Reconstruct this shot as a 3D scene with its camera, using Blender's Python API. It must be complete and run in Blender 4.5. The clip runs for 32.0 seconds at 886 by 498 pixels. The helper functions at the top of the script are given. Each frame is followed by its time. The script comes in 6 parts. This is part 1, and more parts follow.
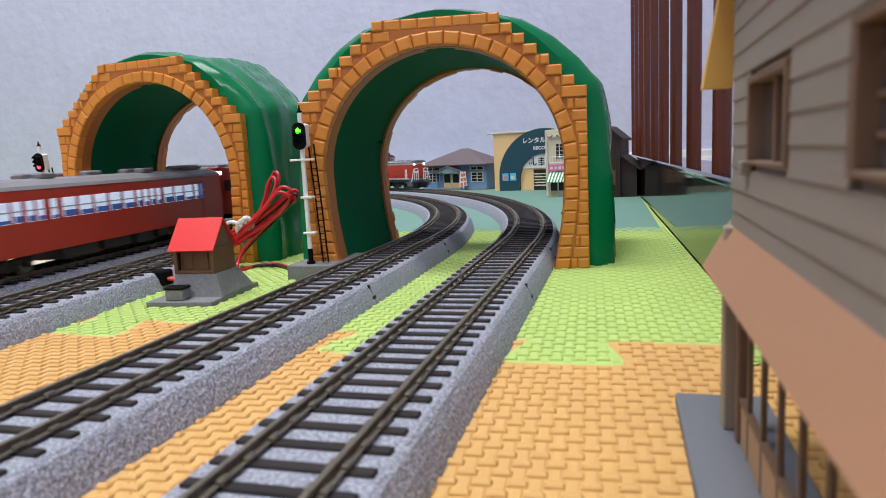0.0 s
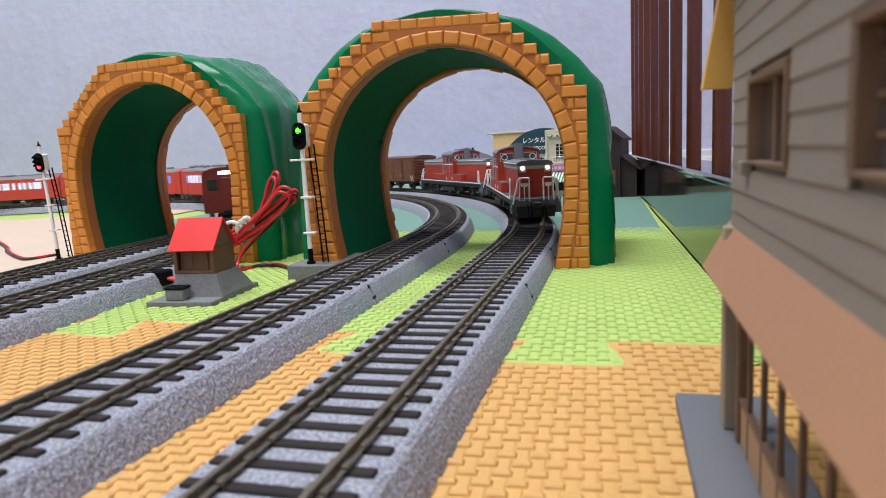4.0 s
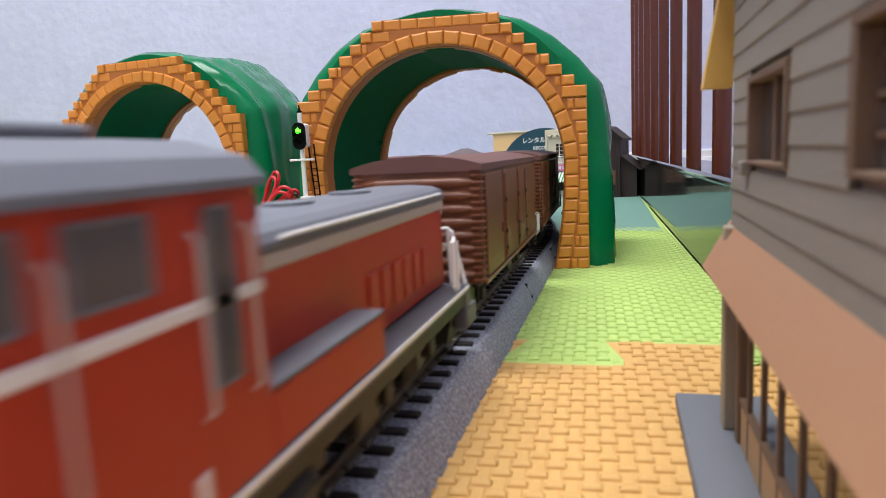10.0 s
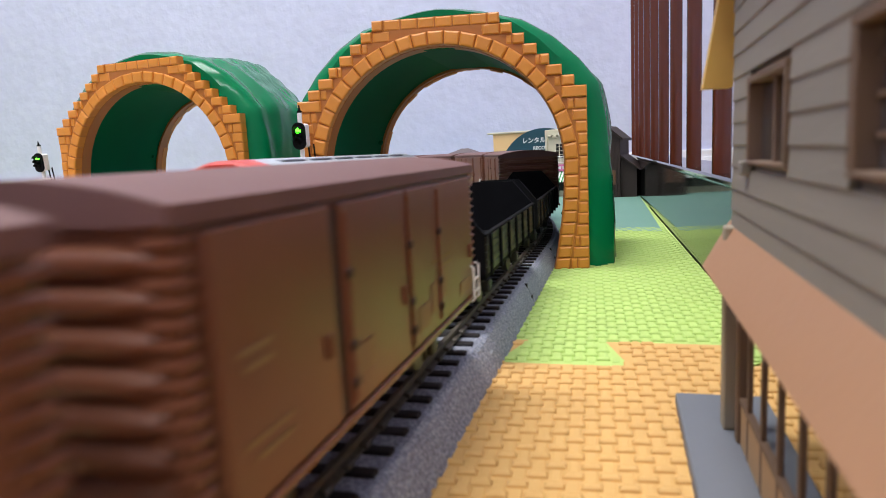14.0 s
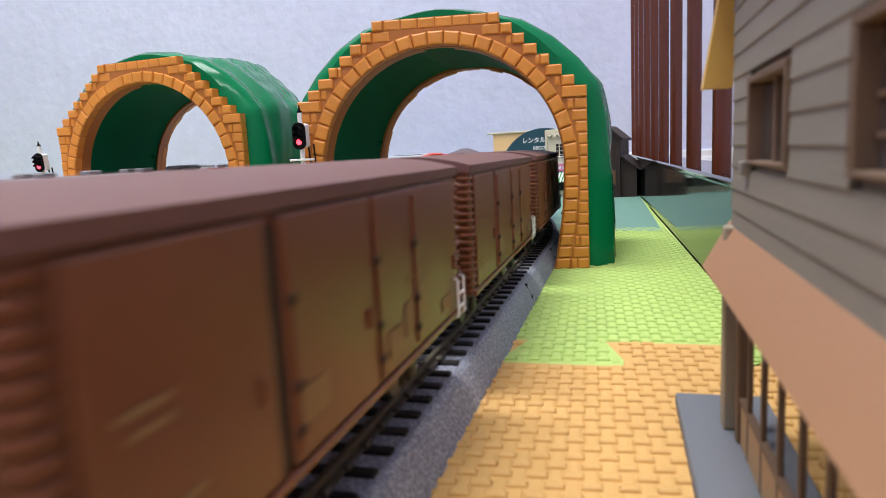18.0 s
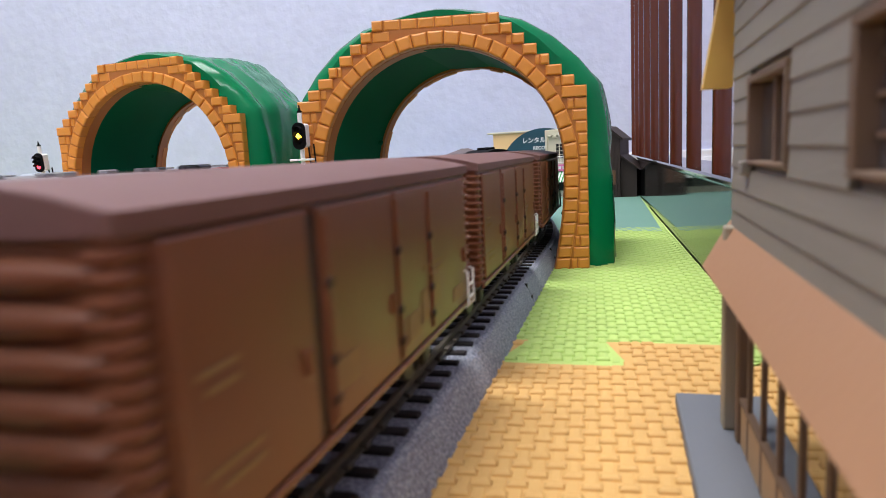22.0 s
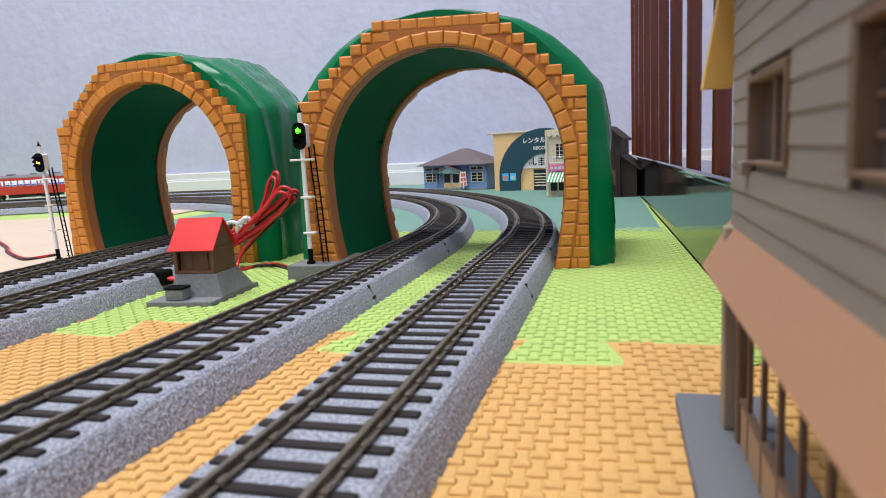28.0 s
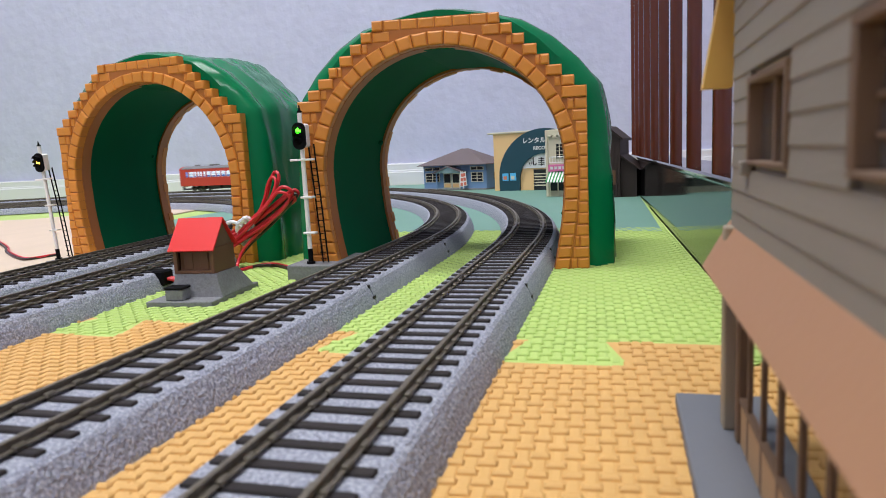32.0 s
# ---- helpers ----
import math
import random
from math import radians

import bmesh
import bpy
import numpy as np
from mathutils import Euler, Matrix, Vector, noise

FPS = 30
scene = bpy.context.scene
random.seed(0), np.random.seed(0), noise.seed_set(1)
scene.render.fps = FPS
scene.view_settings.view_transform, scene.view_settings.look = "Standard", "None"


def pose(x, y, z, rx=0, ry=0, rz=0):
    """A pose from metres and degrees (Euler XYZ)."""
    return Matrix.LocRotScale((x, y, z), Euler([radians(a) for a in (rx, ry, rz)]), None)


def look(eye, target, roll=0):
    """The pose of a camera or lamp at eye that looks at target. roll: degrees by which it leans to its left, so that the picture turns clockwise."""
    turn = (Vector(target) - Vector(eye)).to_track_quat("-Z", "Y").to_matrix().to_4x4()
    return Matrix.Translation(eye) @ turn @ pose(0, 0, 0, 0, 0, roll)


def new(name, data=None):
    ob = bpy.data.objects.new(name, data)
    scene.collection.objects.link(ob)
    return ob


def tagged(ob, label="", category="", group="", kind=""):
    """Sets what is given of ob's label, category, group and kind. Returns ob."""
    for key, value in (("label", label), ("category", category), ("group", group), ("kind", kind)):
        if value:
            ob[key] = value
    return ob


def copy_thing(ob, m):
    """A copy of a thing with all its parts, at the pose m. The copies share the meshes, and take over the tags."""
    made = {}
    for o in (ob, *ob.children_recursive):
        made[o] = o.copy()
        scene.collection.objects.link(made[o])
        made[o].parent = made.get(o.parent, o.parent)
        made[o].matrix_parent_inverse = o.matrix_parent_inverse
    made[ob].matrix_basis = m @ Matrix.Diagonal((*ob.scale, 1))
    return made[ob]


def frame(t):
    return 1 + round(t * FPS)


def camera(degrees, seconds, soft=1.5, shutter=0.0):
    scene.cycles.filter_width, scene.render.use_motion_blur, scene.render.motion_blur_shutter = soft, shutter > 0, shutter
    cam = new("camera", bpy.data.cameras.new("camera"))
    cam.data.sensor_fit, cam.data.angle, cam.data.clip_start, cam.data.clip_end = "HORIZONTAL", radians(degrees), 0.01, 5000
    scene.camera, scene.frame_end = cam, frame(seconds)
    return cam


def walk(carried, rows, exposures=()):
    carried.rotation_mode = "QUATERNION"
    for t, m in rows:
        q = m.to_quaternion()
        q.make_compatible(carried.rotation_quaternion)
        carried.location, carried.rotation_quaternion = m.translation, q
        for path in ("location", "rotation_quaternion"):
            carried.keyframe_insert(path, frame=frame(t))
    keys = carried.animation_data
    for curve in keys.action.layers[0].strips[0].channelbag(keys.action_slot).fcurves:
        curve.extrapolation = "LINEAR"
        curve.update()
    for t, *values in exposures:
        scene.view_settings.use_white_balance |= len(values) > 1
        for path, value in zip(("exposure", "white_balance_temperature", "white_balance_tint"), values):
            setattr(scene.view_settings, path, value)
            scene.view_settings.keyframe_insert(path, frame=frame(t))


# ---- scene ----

# A small model railway on foam mats, seen by a camera that stands still. Lengths in the
# builders are millimetres; part() turns them into metres.
cam = camera(68.33, 32.0, soft=0.75, shutter=0.6)
cam.data.dof.use_dof = True
cam.data.dof.focus_distance = 0.46
cam.data.dof.aperture_fstop = 34.0


def still_pose():
    yaw, pitch, roll = -0.271, 0.1448, -0.05
    fwd = Vector((math.sin(yaw) * math.cos(pitch), math.cos(yaw) * math.cos(pitch), -math.sin(pitch)))
    return look((0, 0, 0.0578), Vector((0, 0, 0.0578)) + fwd, math.degrees(roll))


walk(cam, [(0, still_pose()), (32, still_pose())],
     exposures=[(0, -0.1), (5.0, -0.1), (6.0, -0.15), (7.0, -0.18), (8.5, 0.08), (10.5, 0.15), (12.0, 0.2), (24.5, 0.2), (26.5, -0.02), (27.8, -0.06), (29.3, -0.14), (32, -0.14)])

# ---- light ----
world = bpy.data.worlds.new("room_air")
scene.world = world
world.use_nodes = True
world.node_tree.nodes["Background"].inputs[0].default_value = (0.75, 0.8, 1.0, 1)
world.node_tree.nodes["Background"].inputs[1].default_value = 0.15


def ceiling_lamp_light(name, x, y, z, sx, sy, watts):
    d = bpy.data.lights.new(name, "AREA")
    d.shape, d.size, d.size_y, d.energy = "RECTANGLE", sx, sy, watts
    d.color = (0.96, 0.98, 1.0)
    o = new(name, d)
    o.location = (x, y, z)
    return o


# ---- materials ----
def material(name, color, rough=0.5, metal=0.0, vary=0.12, scale=120.0, fine=1500.0, fine_mix=0.0, fine_color=None,
             bump=0.0, bump_scale=None, spec=0.5, coat=0.0, per_piece=0.0, emit=0.0, glass=0.0, stretch=None):
    m = bpy.data.materials.new(name)
    m.use_nodes = True
    nt = m.node_tree
    b = nt.nodes["Principled BSDF"]
    c = (*color, 1)
    tc = nt.nodes.new("ShaderNodeTexCoord")
    src = tc.outputs["Object"]
    if stretch:
        mp = nt.nodes.new("ShaderNodeMapping")
        mp.inputs["Scale"].default_value = stretch
        nt.links.new(src, mp.inputs[0])
        src = mp.outputs[0]
    n1 = nt.nodes.new("ShaderNodeTexNoise")
    n1.inputs["Scale"].default_value, n1.inputs["Detail"].default_value = scale, 4
    nt.links.new(src, n1.inputs["Vector"])
    mix = nt.nodes.new("ShaderNodeMix")
    mix.data_type = "RGBA"
    mix.inputs[6].default_value = (*[max(0, v * (1 - vary)) for v in color], 1)
    mix.inputs[7].default_value = (*[min(1, v * (1 + vary)) for v in color], 1)
    nt.links.new(n1.outputs["Fac"], mix.inputs[0])
    out = mix.outputs[2]
    n2 = nt.nodes.new("ShaderNodeTexNoise")
    n2.inputs["Scale"].default_value, n2.inputs["Detail"].default_value = fine, 2
    nt.links.new(src, n2.inputs["Vector"])
    if fine_mix:
        ramp = nt.nodes.new("ShaderNodeValToRGB")
        ramp.color_ramp.elements[0].position, ramp.color_ramp.elements[1].position = 0.45, 0.62
        nt.links.new(n2.outputs["Fac"], ramp.inputs[0])
        sc = nt.nodes.new("ShaderNodeMath")
        sc.operation = "MULTIPLY"
        sc.inputs[1].default_value = fine_mix
        nt.links.new(ramp.outputs[0], sc.inputs[0])
        mx = nt.nodes.new("ShaderNodeMix")
        mx.data_type = "RGBA"
        mx.inputs[7].default_value = (*(fine_color or [v * 0.5 for v in color]), 1)
        nt.links.new(out, mx.inputs[6])
        nt.links.new(sc.outputs[0], mx.inputs[0])
        out = mx.outputs[2]
    if per_piece:
        oi = nt.nodes.new("ShaderNodeObjectInfo")
        mr = nt.nodes.new("ShaderNodeMapRange")
        mr.inputs[3].default_value, mr.inputs[4].default_value = 1 - per_piece, 1 + per_piece
        nt.links.new(oi.outputs["Random"], mr.inputs[0])
        hv = nt.nodes.new("ShaderNodeHueSaturation")
        nt.links.new(mr.outputs[0], hv.inputs["Value"])
        nt.links.new(out, hv.inputs["Color"])
        out = hv.outputs[0]
    nt.links.new(out, b.inputs["Base Color"])
    rr = nt.nodes.new("ShaderNodeMapRange")
    rr.inputs[3].default_value, rr.inputs[4].default_value = max(0.02, rough - 0.07), min(1, rough + 0.07)
    nt.links.new(n1.outputs["Fac"], rr.inputs[0])
    nt.links.new(rr.outputs[0], b.inputs["Roughness"])
    b.inputs["Metallic"].default_value = metal
    b.inputs["Specular IOR Level"].default_value = spec
    b.inputs["Coat Weight"].default_value = coat
    if bump:
        bp = nt.nodes.new("ShaderNodeBump")
        bp.inputs["Strength"].default_value = 1.0
        bp.inputs["Distance"].default_value = bump * 0.001
        if bump_scale:
            n3 = nt.nodes.new("ShaderNodeTexNoise")
            n3.inputs["Scale"].default_value, n3.inputs["Detail"].default_value = bump_scale, 3
            nt.links.new(src, n3.inputs["Vector"])
            nt.links.new(n3.outputs["Fac"], bp.inputs["Height"])
        else:
            nt.links.new(n2.outputs["Fac"], bp.inputs["Height"])
        nt.links.new(bp.outputs[0], b.inputs["Normal"])
    if emit:
        b.inputs["Emission Color"].default_value, b.inputs["Emission Strength"].default_value = c, emit
    if glass:
        b.inputs["Transmission Weight"].default_value = glass
    return m


M = {}
M["mat_orange"] = material("orange_foam", (0.60, 0.35, 0.115), 0.72, vary=0.08, scale=40, bump=0.06, fine=2500)
M["mat_green"] = material("light_green_foam", (0.41, 0.545, 0.15), 0.72, vary=0.08, scale=40, bump=0.06, fine=2500)
M["mat_cream"] = material("cream_foam", (0.58, 0.455, 0.35), 0.8, vary=0.08, scale=30, bump=1.2, bump_scale=55, fine=900, stretch=(1.0, 0.35, 1.0))
M["teal"] = material("teal_sheet", (0.145, 0.285, 0.225), 0.6, vary=0.06, scale=30, bump=0.05, fine=1500)
M["ballast"] = material("grey_granite_ballast", (0.225, 0.235, 0.285), 0.9, vary=0.5, scale=800, fine=1500, fine_mix=0.55,
                        fine_color=(0.56, 0.575, 0.65), bump=1.0, bump_scale=950)
M["rail"] = material("weathered_rail", (0.135, 0.115, 0.085), 0.45, 0.25, vary=0.45, scale=160, fine=700, fine_mix=0.35, fine_color=(0.06, 0.048, 0.036))
M["steel_dark"] = material("dull_joiner_metal", (0.22, 0.21, 0.20), 0.4, 0.8, vary=0.2, scale=300)
M["sleeper"] = material("dark_brown_sleeper", (0.018, 0.0135, 0.013), 0.65, vary=0.35, scale=300, per_piece=0.2, bump=0.08, spec=0.3)
M["brick"] = material("orange_plastic_brick", (0.66, 0.245, 0.034), 0.36, vary=0.08, scale=60, per_piece=0.05, bump=0.04)
# same plastic as the bricks, deepened to carry the shade under the arch
M["brick_back"] = material("shaded_brick_plastic", (0.44, 0.145, 0.022), 0.45, vary=0.1, scale=60)
M["green_shell"] = material("glossy_green_plastic", (0.002, 0.15, 0.052), 0.2, spec=0.15, vary=0.2, scale=25, bump=0.5, bump_scale=70, stretch=(1.0, 1.0, 0.4))
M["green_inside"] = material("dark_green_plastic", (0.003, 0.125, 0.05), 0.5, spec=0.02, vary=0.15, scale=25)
M["wallpaper"] = material("pale_lavender_wallpaper", (0.48, 0.49, 0.635), 0.8, vary=0.1, scale=22, fine=55, fine_mix=0.12, fine_color=(0.60, 0.60, 0.73), bump=2.0, bump_scale=48)
M["white_board"] = material("white_baseboard", (0.66, 0.66, 0.68), 0.55, vary=0.03, scale=8)
M["brown_pole"] = material("red_brown_varnished_pole", (0.095, 0.022, 0.011), 0.2, vary=0.35, scale=30, stretch=(1, 1, 0.06))
M["black_board"] = material("glossy_black_board", (0.012, 0.012, 0.012), 0.06, vary=0.3, scale=20, spec=0.7)
M["floor_wood"] = material("floor_wood", (0.30, 0.19, 0.10), 0.5, vary=0.2, scale=10, stretch=(1, 8, 1))
M["ceiling"] = material("white_ceiling", (0.75, 0.75, 0.73), 0.9, vary=0.02, scale=5)
M["lamp_glow"] = material("lamp_diffuser", (1, 0.98, 0.95), 0.5, emit=3.0)


def lin(r, g, b):
    return tuple(((v / 255) / 12.92 if v <= 10 else ((v / 255 + 0.055) / 1.055) ** 2.4) for v in (r, g, b))


# ---- builders ----
def thing(name, label, category, group="", kind="", m=None):
    o = new(name)
    o.empty_display_size = 0.01
    tagged(o, label, category, group, kind)
    if m is not None:
        o.matrix_basis = m
    return o


def at(x, y, z=0.0, rz=0.0, rx=0.0, ry=0.0):
    return pose(x / 1000, y / 1000, z / 1000, rx, ry, rz)


def part(name, bm, mat, parent=None, label="", smooth=False, m=None, mats=None):
    me = bpy.data.meshes.new(name)
    bm.normal_update()
    bm.to_mesh(me)
    bm.free()
    me.transform(Matrix.Scale(0.001, 4))
    for mm in (mats or [mat]):
        me.materials.append(M[mm] if isinstance(mm, str) else mm)
    if smooth:
        me.shade_smooth()
        me.set_sharp_from_angle(angle=radians(35))
    o = new(name, me)
    if parent:
        o.parent = parent
    if label:
        o["label"] = label
    if m is not None:
        o.matrix_basis = m
    return o


def same(name, src, parent, m, label=""):
    o = new(name, src.data)
    o.parent = parent
    o.matrix_basis = m
    if label:
        o["label"] = label
    return o


def box(bm, x0, x1, y0, y1, z0, z1, bev=0.0, mi=0):
    r = bmesh.ops.create_cube(bm, size=1.0)
    vs = r["verts"]
    for v in vs:
        v.co = Vector(((x0 + x1) / 2 + v.co.x * (x1 - x0), (y0 + y1) / 2 + v.co.y * (y1 - y0), (z0 + z1) / 2 + v.co.z * (z1 - z0)))
    if bev:
        es = list({e for v in vs for e in v.link_edges})
        r2 = bmesh.ops.bevel(bm, geom=es, offset=bev, segments=1, affect="EDGES", clamp_overlap=True)
        vs = r2["verts"]
    if mi:
        for f in {f for v in vs for f in v.link_faces}:
            f.material_index = mi
    return vs


def prism(bm, prof, a0, a1, axis="y", mi=0):
    """Extrudes a closed outline (pairs) from a0 to a1 along an axis."""
    def put(p, a):
        return {"y": (p[0], a, p[1]), "x": (a, p[0], p[1]), "z": (p[0], p[1], a)}[axis]
    n = len(prof)
    v0 = [bm.verts.new(put(p, a0)) for p in prof]
    v1 = [bm.verts.new(put(p, a1)) for p in prof]
    fs = [bm.faces.new([v0[i], v0[(i + 1) % n], v1[(i + 1) % n], v1[i]]) for i in range(n)]
    fs += [bm.faces.new(v0[::-1]), bm.faces.new(v1)]
    for f in fs:
        f.material_index = mi
    bmesh.ops.recalc_face_normals(bm, faces=fs)
    return v0 + v1


def cyl(bm, p, q, r, n=12, r2=None):
    p, q = Vector(p), Vector(q)
    d = q - p
    res = bmesh.ops.create_cone(bm, cap_ends=True, segments=n, radius1=r, radius2=r if r2 is None else r2, depth=d.length,
                                matrix=Matrix.Translation((p + q) / 2) @ d.to_track_quat("Z", "Y").to_matrix().to_4x4())
    return res["verts"]


def wire(bm, pts, r, n=8, closed=False):
    """A round rod along a line of points."""
    pts = [Vector(p) for p in pts]
    rings = []
    ref = Vector((0.13, 0.37, 0.92))
    for i, p in enumerate(pts):
        a = pts[max(i - 1, 0)]
        b = pts[min(i + 1, len(pts) - 1)]
        t = (b - a).normalized()
        u = t.cross(ref)
        if u.length < 0.1:
            u = t.cross(Vector((1, 0, 0)))
        u.normalize()
        w = t.cross(u)
        rings.append([bm.verts.new(p + r * (math.cos(k * math.tau / n) * u + math.sin(k * math.tau / n) * w)) for k in range(n)])
    for a, b in zip(rings, rings[1:]):
        for k in range(n):
            bm.faces.new([a[k], a[(k + 1) % n], b[(k + 1) % n], b[k]])
    bm.faces.new(rings[0][::-1])
    bm.faces.new(rings[-1])
    return rings


def curve_points(ctrl, n=8):
    """A smooth line through control points."""
    c = [Vector(p) for p in ctrl]
    out = []
    for i in range(len(c) - 1):
        p0, p1, p2, p3 = c[max(i - 1, 0)], c[i], c[i + 1], c[min(i + 2, len(c) - 1)]
        for k in range(n):
            t = k / n
            out.append(0.5 * ((2 * p1) + (p2 - p0) * t + (2 * p0 - 5 * p1 + 4 * p2 - p3) * t * t + (3 * p1 - p0 - 3 * p2 + p3) * t ** 3))
    out.append(c[-1])
    return out


def B():
    return bmesh.new()

# ---- track plan: ovals of two straights and two half circles ----
# x of the straight beside the camera, y where the far and near curves begin, radius
OVALS = {"A": (-51.9, 328.5, -100.0, 740.7), "B": (-113.7, 347.0, -80.0, 604.0),
         "D": (-228.0, 420.0, 65.0, 493.0), "C": (-281.0, 420.0, 65.0, 440.0)}
TURNED = {"C": 5.7, "D": 5.7}   # degrees by which an oval is turned about the pivot
PIVOT = Vector((-255.0, 240.0, 0.0))
RAIL_TOP = 11.6
SLEEPER_TOP = 9.5


def oval_length(k):
    x, y0, y1, r = OVALS[k]
    return 2 * (y0 - y1) + 2 * math.pi * r


def on_oval(k, q):
    """As plain_oval, with the oval turned about the pivot."""
    p, t = plain_oval(k, q)
    if k in TURNED:
        m = Matrix.Rotation(radians(TURNED[k]), 3, "Z")
        return PIVOT + m @ (p - PIVOT), m @ t
    return p, t


def plain_oval(k, q):
    """The point and heading at q along an oval: q is y on the straight beside the camera, and grows away from it."""
    x, y0, y1, r = OVALS[k]
    cx = x - r
    q = (q - y1) % oval_length(k)
    s = y0 - y1
    if q < s:
        return Vector((x, y1 + q, 0)), Vector((0, 1, 0))
    q -= s
    if q < math.pi * r:
        a = q / r
        return Vector((cx + r * math.cos(a), y0 + r * math.sin(a), 0)), Vector((-math.sin(a), math.cos(a), 0))
    q -= math.pi * r
    if q < s:
        return Vector((cx - r, y0 - q, 0)), Vector((0, -1, 0))
    q -= s
    a = math.pi + q / r
    return Vector((cx + r * math.cos(a), y1 + r * math.sin(a), 0)), Vector((-math.sin(a), math.cos(a), 0))


def sweep(bm, k, q0, q1, step, prof, dz=0.0):
    n = max(2, int((q1 - q0) / step))
    rows = []
    for i in range(n + 1):
        p, t = on_oval(k, q0 + (q1 - q0) * i / n)
        side = Vector((t.y, -t.x, 0))
        rows.append([bm.verts.new(p + side * a + Vector((0, 0, b + dz))) for a, b in prof])
    m = len(prof)
    for a, b in zip(rows, rows[1:]):
        for j in range(m):
            bm.faces.new([a[j], a[(j + 1) % m], b[(j + 1) % m], b[j]])
    bm.faces.new(rows[0])
    bm.faces.new(rows[-1][::-1])
    bmesh.ops.recalc_face_normals(bm, faces=bm.faces)


RAIL = [(-1.5, 9.5), (1.5, 9.5), (1.5, 9.9), (0.35, 10.1), (0.35, 10.9), (0.55, 11.0), (0.55, 11.5), (0.4, 11.6), (-0.4, 11.6), (-0.55, 11.5),
        (-0.55, 11.0), (-0.35, 10.9), (-0.35, 10.1), (-1.5, 9.9)]
BED = [(-20.0, 0.0), (20.0, 0.0), (19.7, 1.2), (18.2, 5.0), (16.6, 7.9), (15.6, 8.6), (14.0, 8.8), (-14.0, 8.8), (-15.6, 8.6), (-16.6, 7.9), (-18.2, 5.0), (-19.7, 1.2)]


def sleeper_mesh():
    bm = B()
    box(bm, -14.6, 14.6, -1.25, 1.25, 8.2, 9.5, 0.25)
    for s in (-1, 1):
        for o in (-1, 1):
            box(bm, s * 8.65 + o * 1.25 - 0.75, s * 8.65 + o * 1.25 + 0.75, -1.3, 1.3, 9.45, 10.6, 0.25, mi=1)
    return part("sleeper", bm, None, mats=["sleeper", "rail"])


SLEEPER = sleeper_mesh()
PITCH = 7.7


def track(k, label, near0, near1, joints=()):
    """near0..near1: the stretch whose sleepers are pieces of their own."""
    t = thing("railway_track", label, "railway track", "railway tracks")
    length = oval_length(k)
    n = int(length / PITCH)
    step = length / n
    q_begin = OVALS[k][2]
    bm = B()
    cuts = [q_begin, *joints, q_begin + length]
    for a, b in zip(cuts, cuts[1:]):
        sweep(bm, k, a + 0.3, b - 0.3, 9.0, BED)
    part("roadbed", bm, "ballast", t, "grey granite-speckled plastic roadbed", smooth=False)
    for q in joints:
        p, d = on_oval(k, q)
        bm = B()
        box(bm, 16.2, 19.2, -1.5, 1.9, 0.3, 3.6, 0.3)
        box(bm, 14.6, 17.4, -0.9, 0.9, 3.4, 8.0, 0.2)
        part("joiner_notch", bm, "sleeper", t, "dark notch at a roadbed joint", m=Matrix.Translation(p / 1000) @ Matrix.Rotation(math.atan2(d.y, d.x) - math.pi / 2, 4, "Z"))
        for e in (-8.65, 8.65):
            bm = B()
            box(bm, e - 1.1, e + 1.1, -5.5, 5.5, 9.5, 11.1, 0.3)
            part("rail_joiner", bm, "steel_dark", t, "dull metal rail joiner", m=Matrix.Translation(p / 1000) @ Matrix.Rotation(math.atan2(d.y, d.x) - math.pi / 2, 4, "Z"))
    for s in (-8.65, 8.65):
        bm = B()
        for a, b in zip(cuts, cuts[1:]):
            sweep(bm, k, a + 0.1, b - 0.1, 9.0, [(p + s, z) for p, z in RAIL])
        part("rail", bm, "rail", t, "weathered dark metal rail")
    rest_v, rest_f = [], []
    src = SLEEPER.data
    co = np.array([v.co[:] for v in src.vertices])
    faces = [list(f.vertices) for f in src.polygons]
    kinds = [f.material_index for f in src.polygons]
    rest_k = []
    for i in range(n):
        q = q_begin + (i + 0.5) * step
        p, d = on_oval(k, q)
        ang = math.atan2(d.y, d.x) - math.pi / 2
        if near0 <= q <= near1:
            same("sleeper", SLEEPER, t, Matrix.Translation(p / 1000) @ Matrix.Rotation(ang, 4, "Z"))
        else:
            c, s = math.cos(ang), math.sin(ang)
            base = len(rest_v)
            rest_v.extend(np.c_[co[:, 0] * c - co[:, 1] * s + p.x / 1000, co[:, 0] * s + co[:, 1] * c + p.y / 1000, co[:, 2]].tolist())
            rest_f.extend([[base + j for j in f] for f in faces])
            rest_k.extend(kinds)
    me = bpy.data.meshes.new("sleeper_rest")
    me.from_pydata(rest_v, [], rest_f)
    me.materials.append(M["sleeper"])
    me.materials.append(M["rail"])
    me.polygons.foreach_set("material_index", rest_k)
    o = new("sleeper_rest", me)
    o.parent = t
    tagged(o, kind="stuff")
    return t


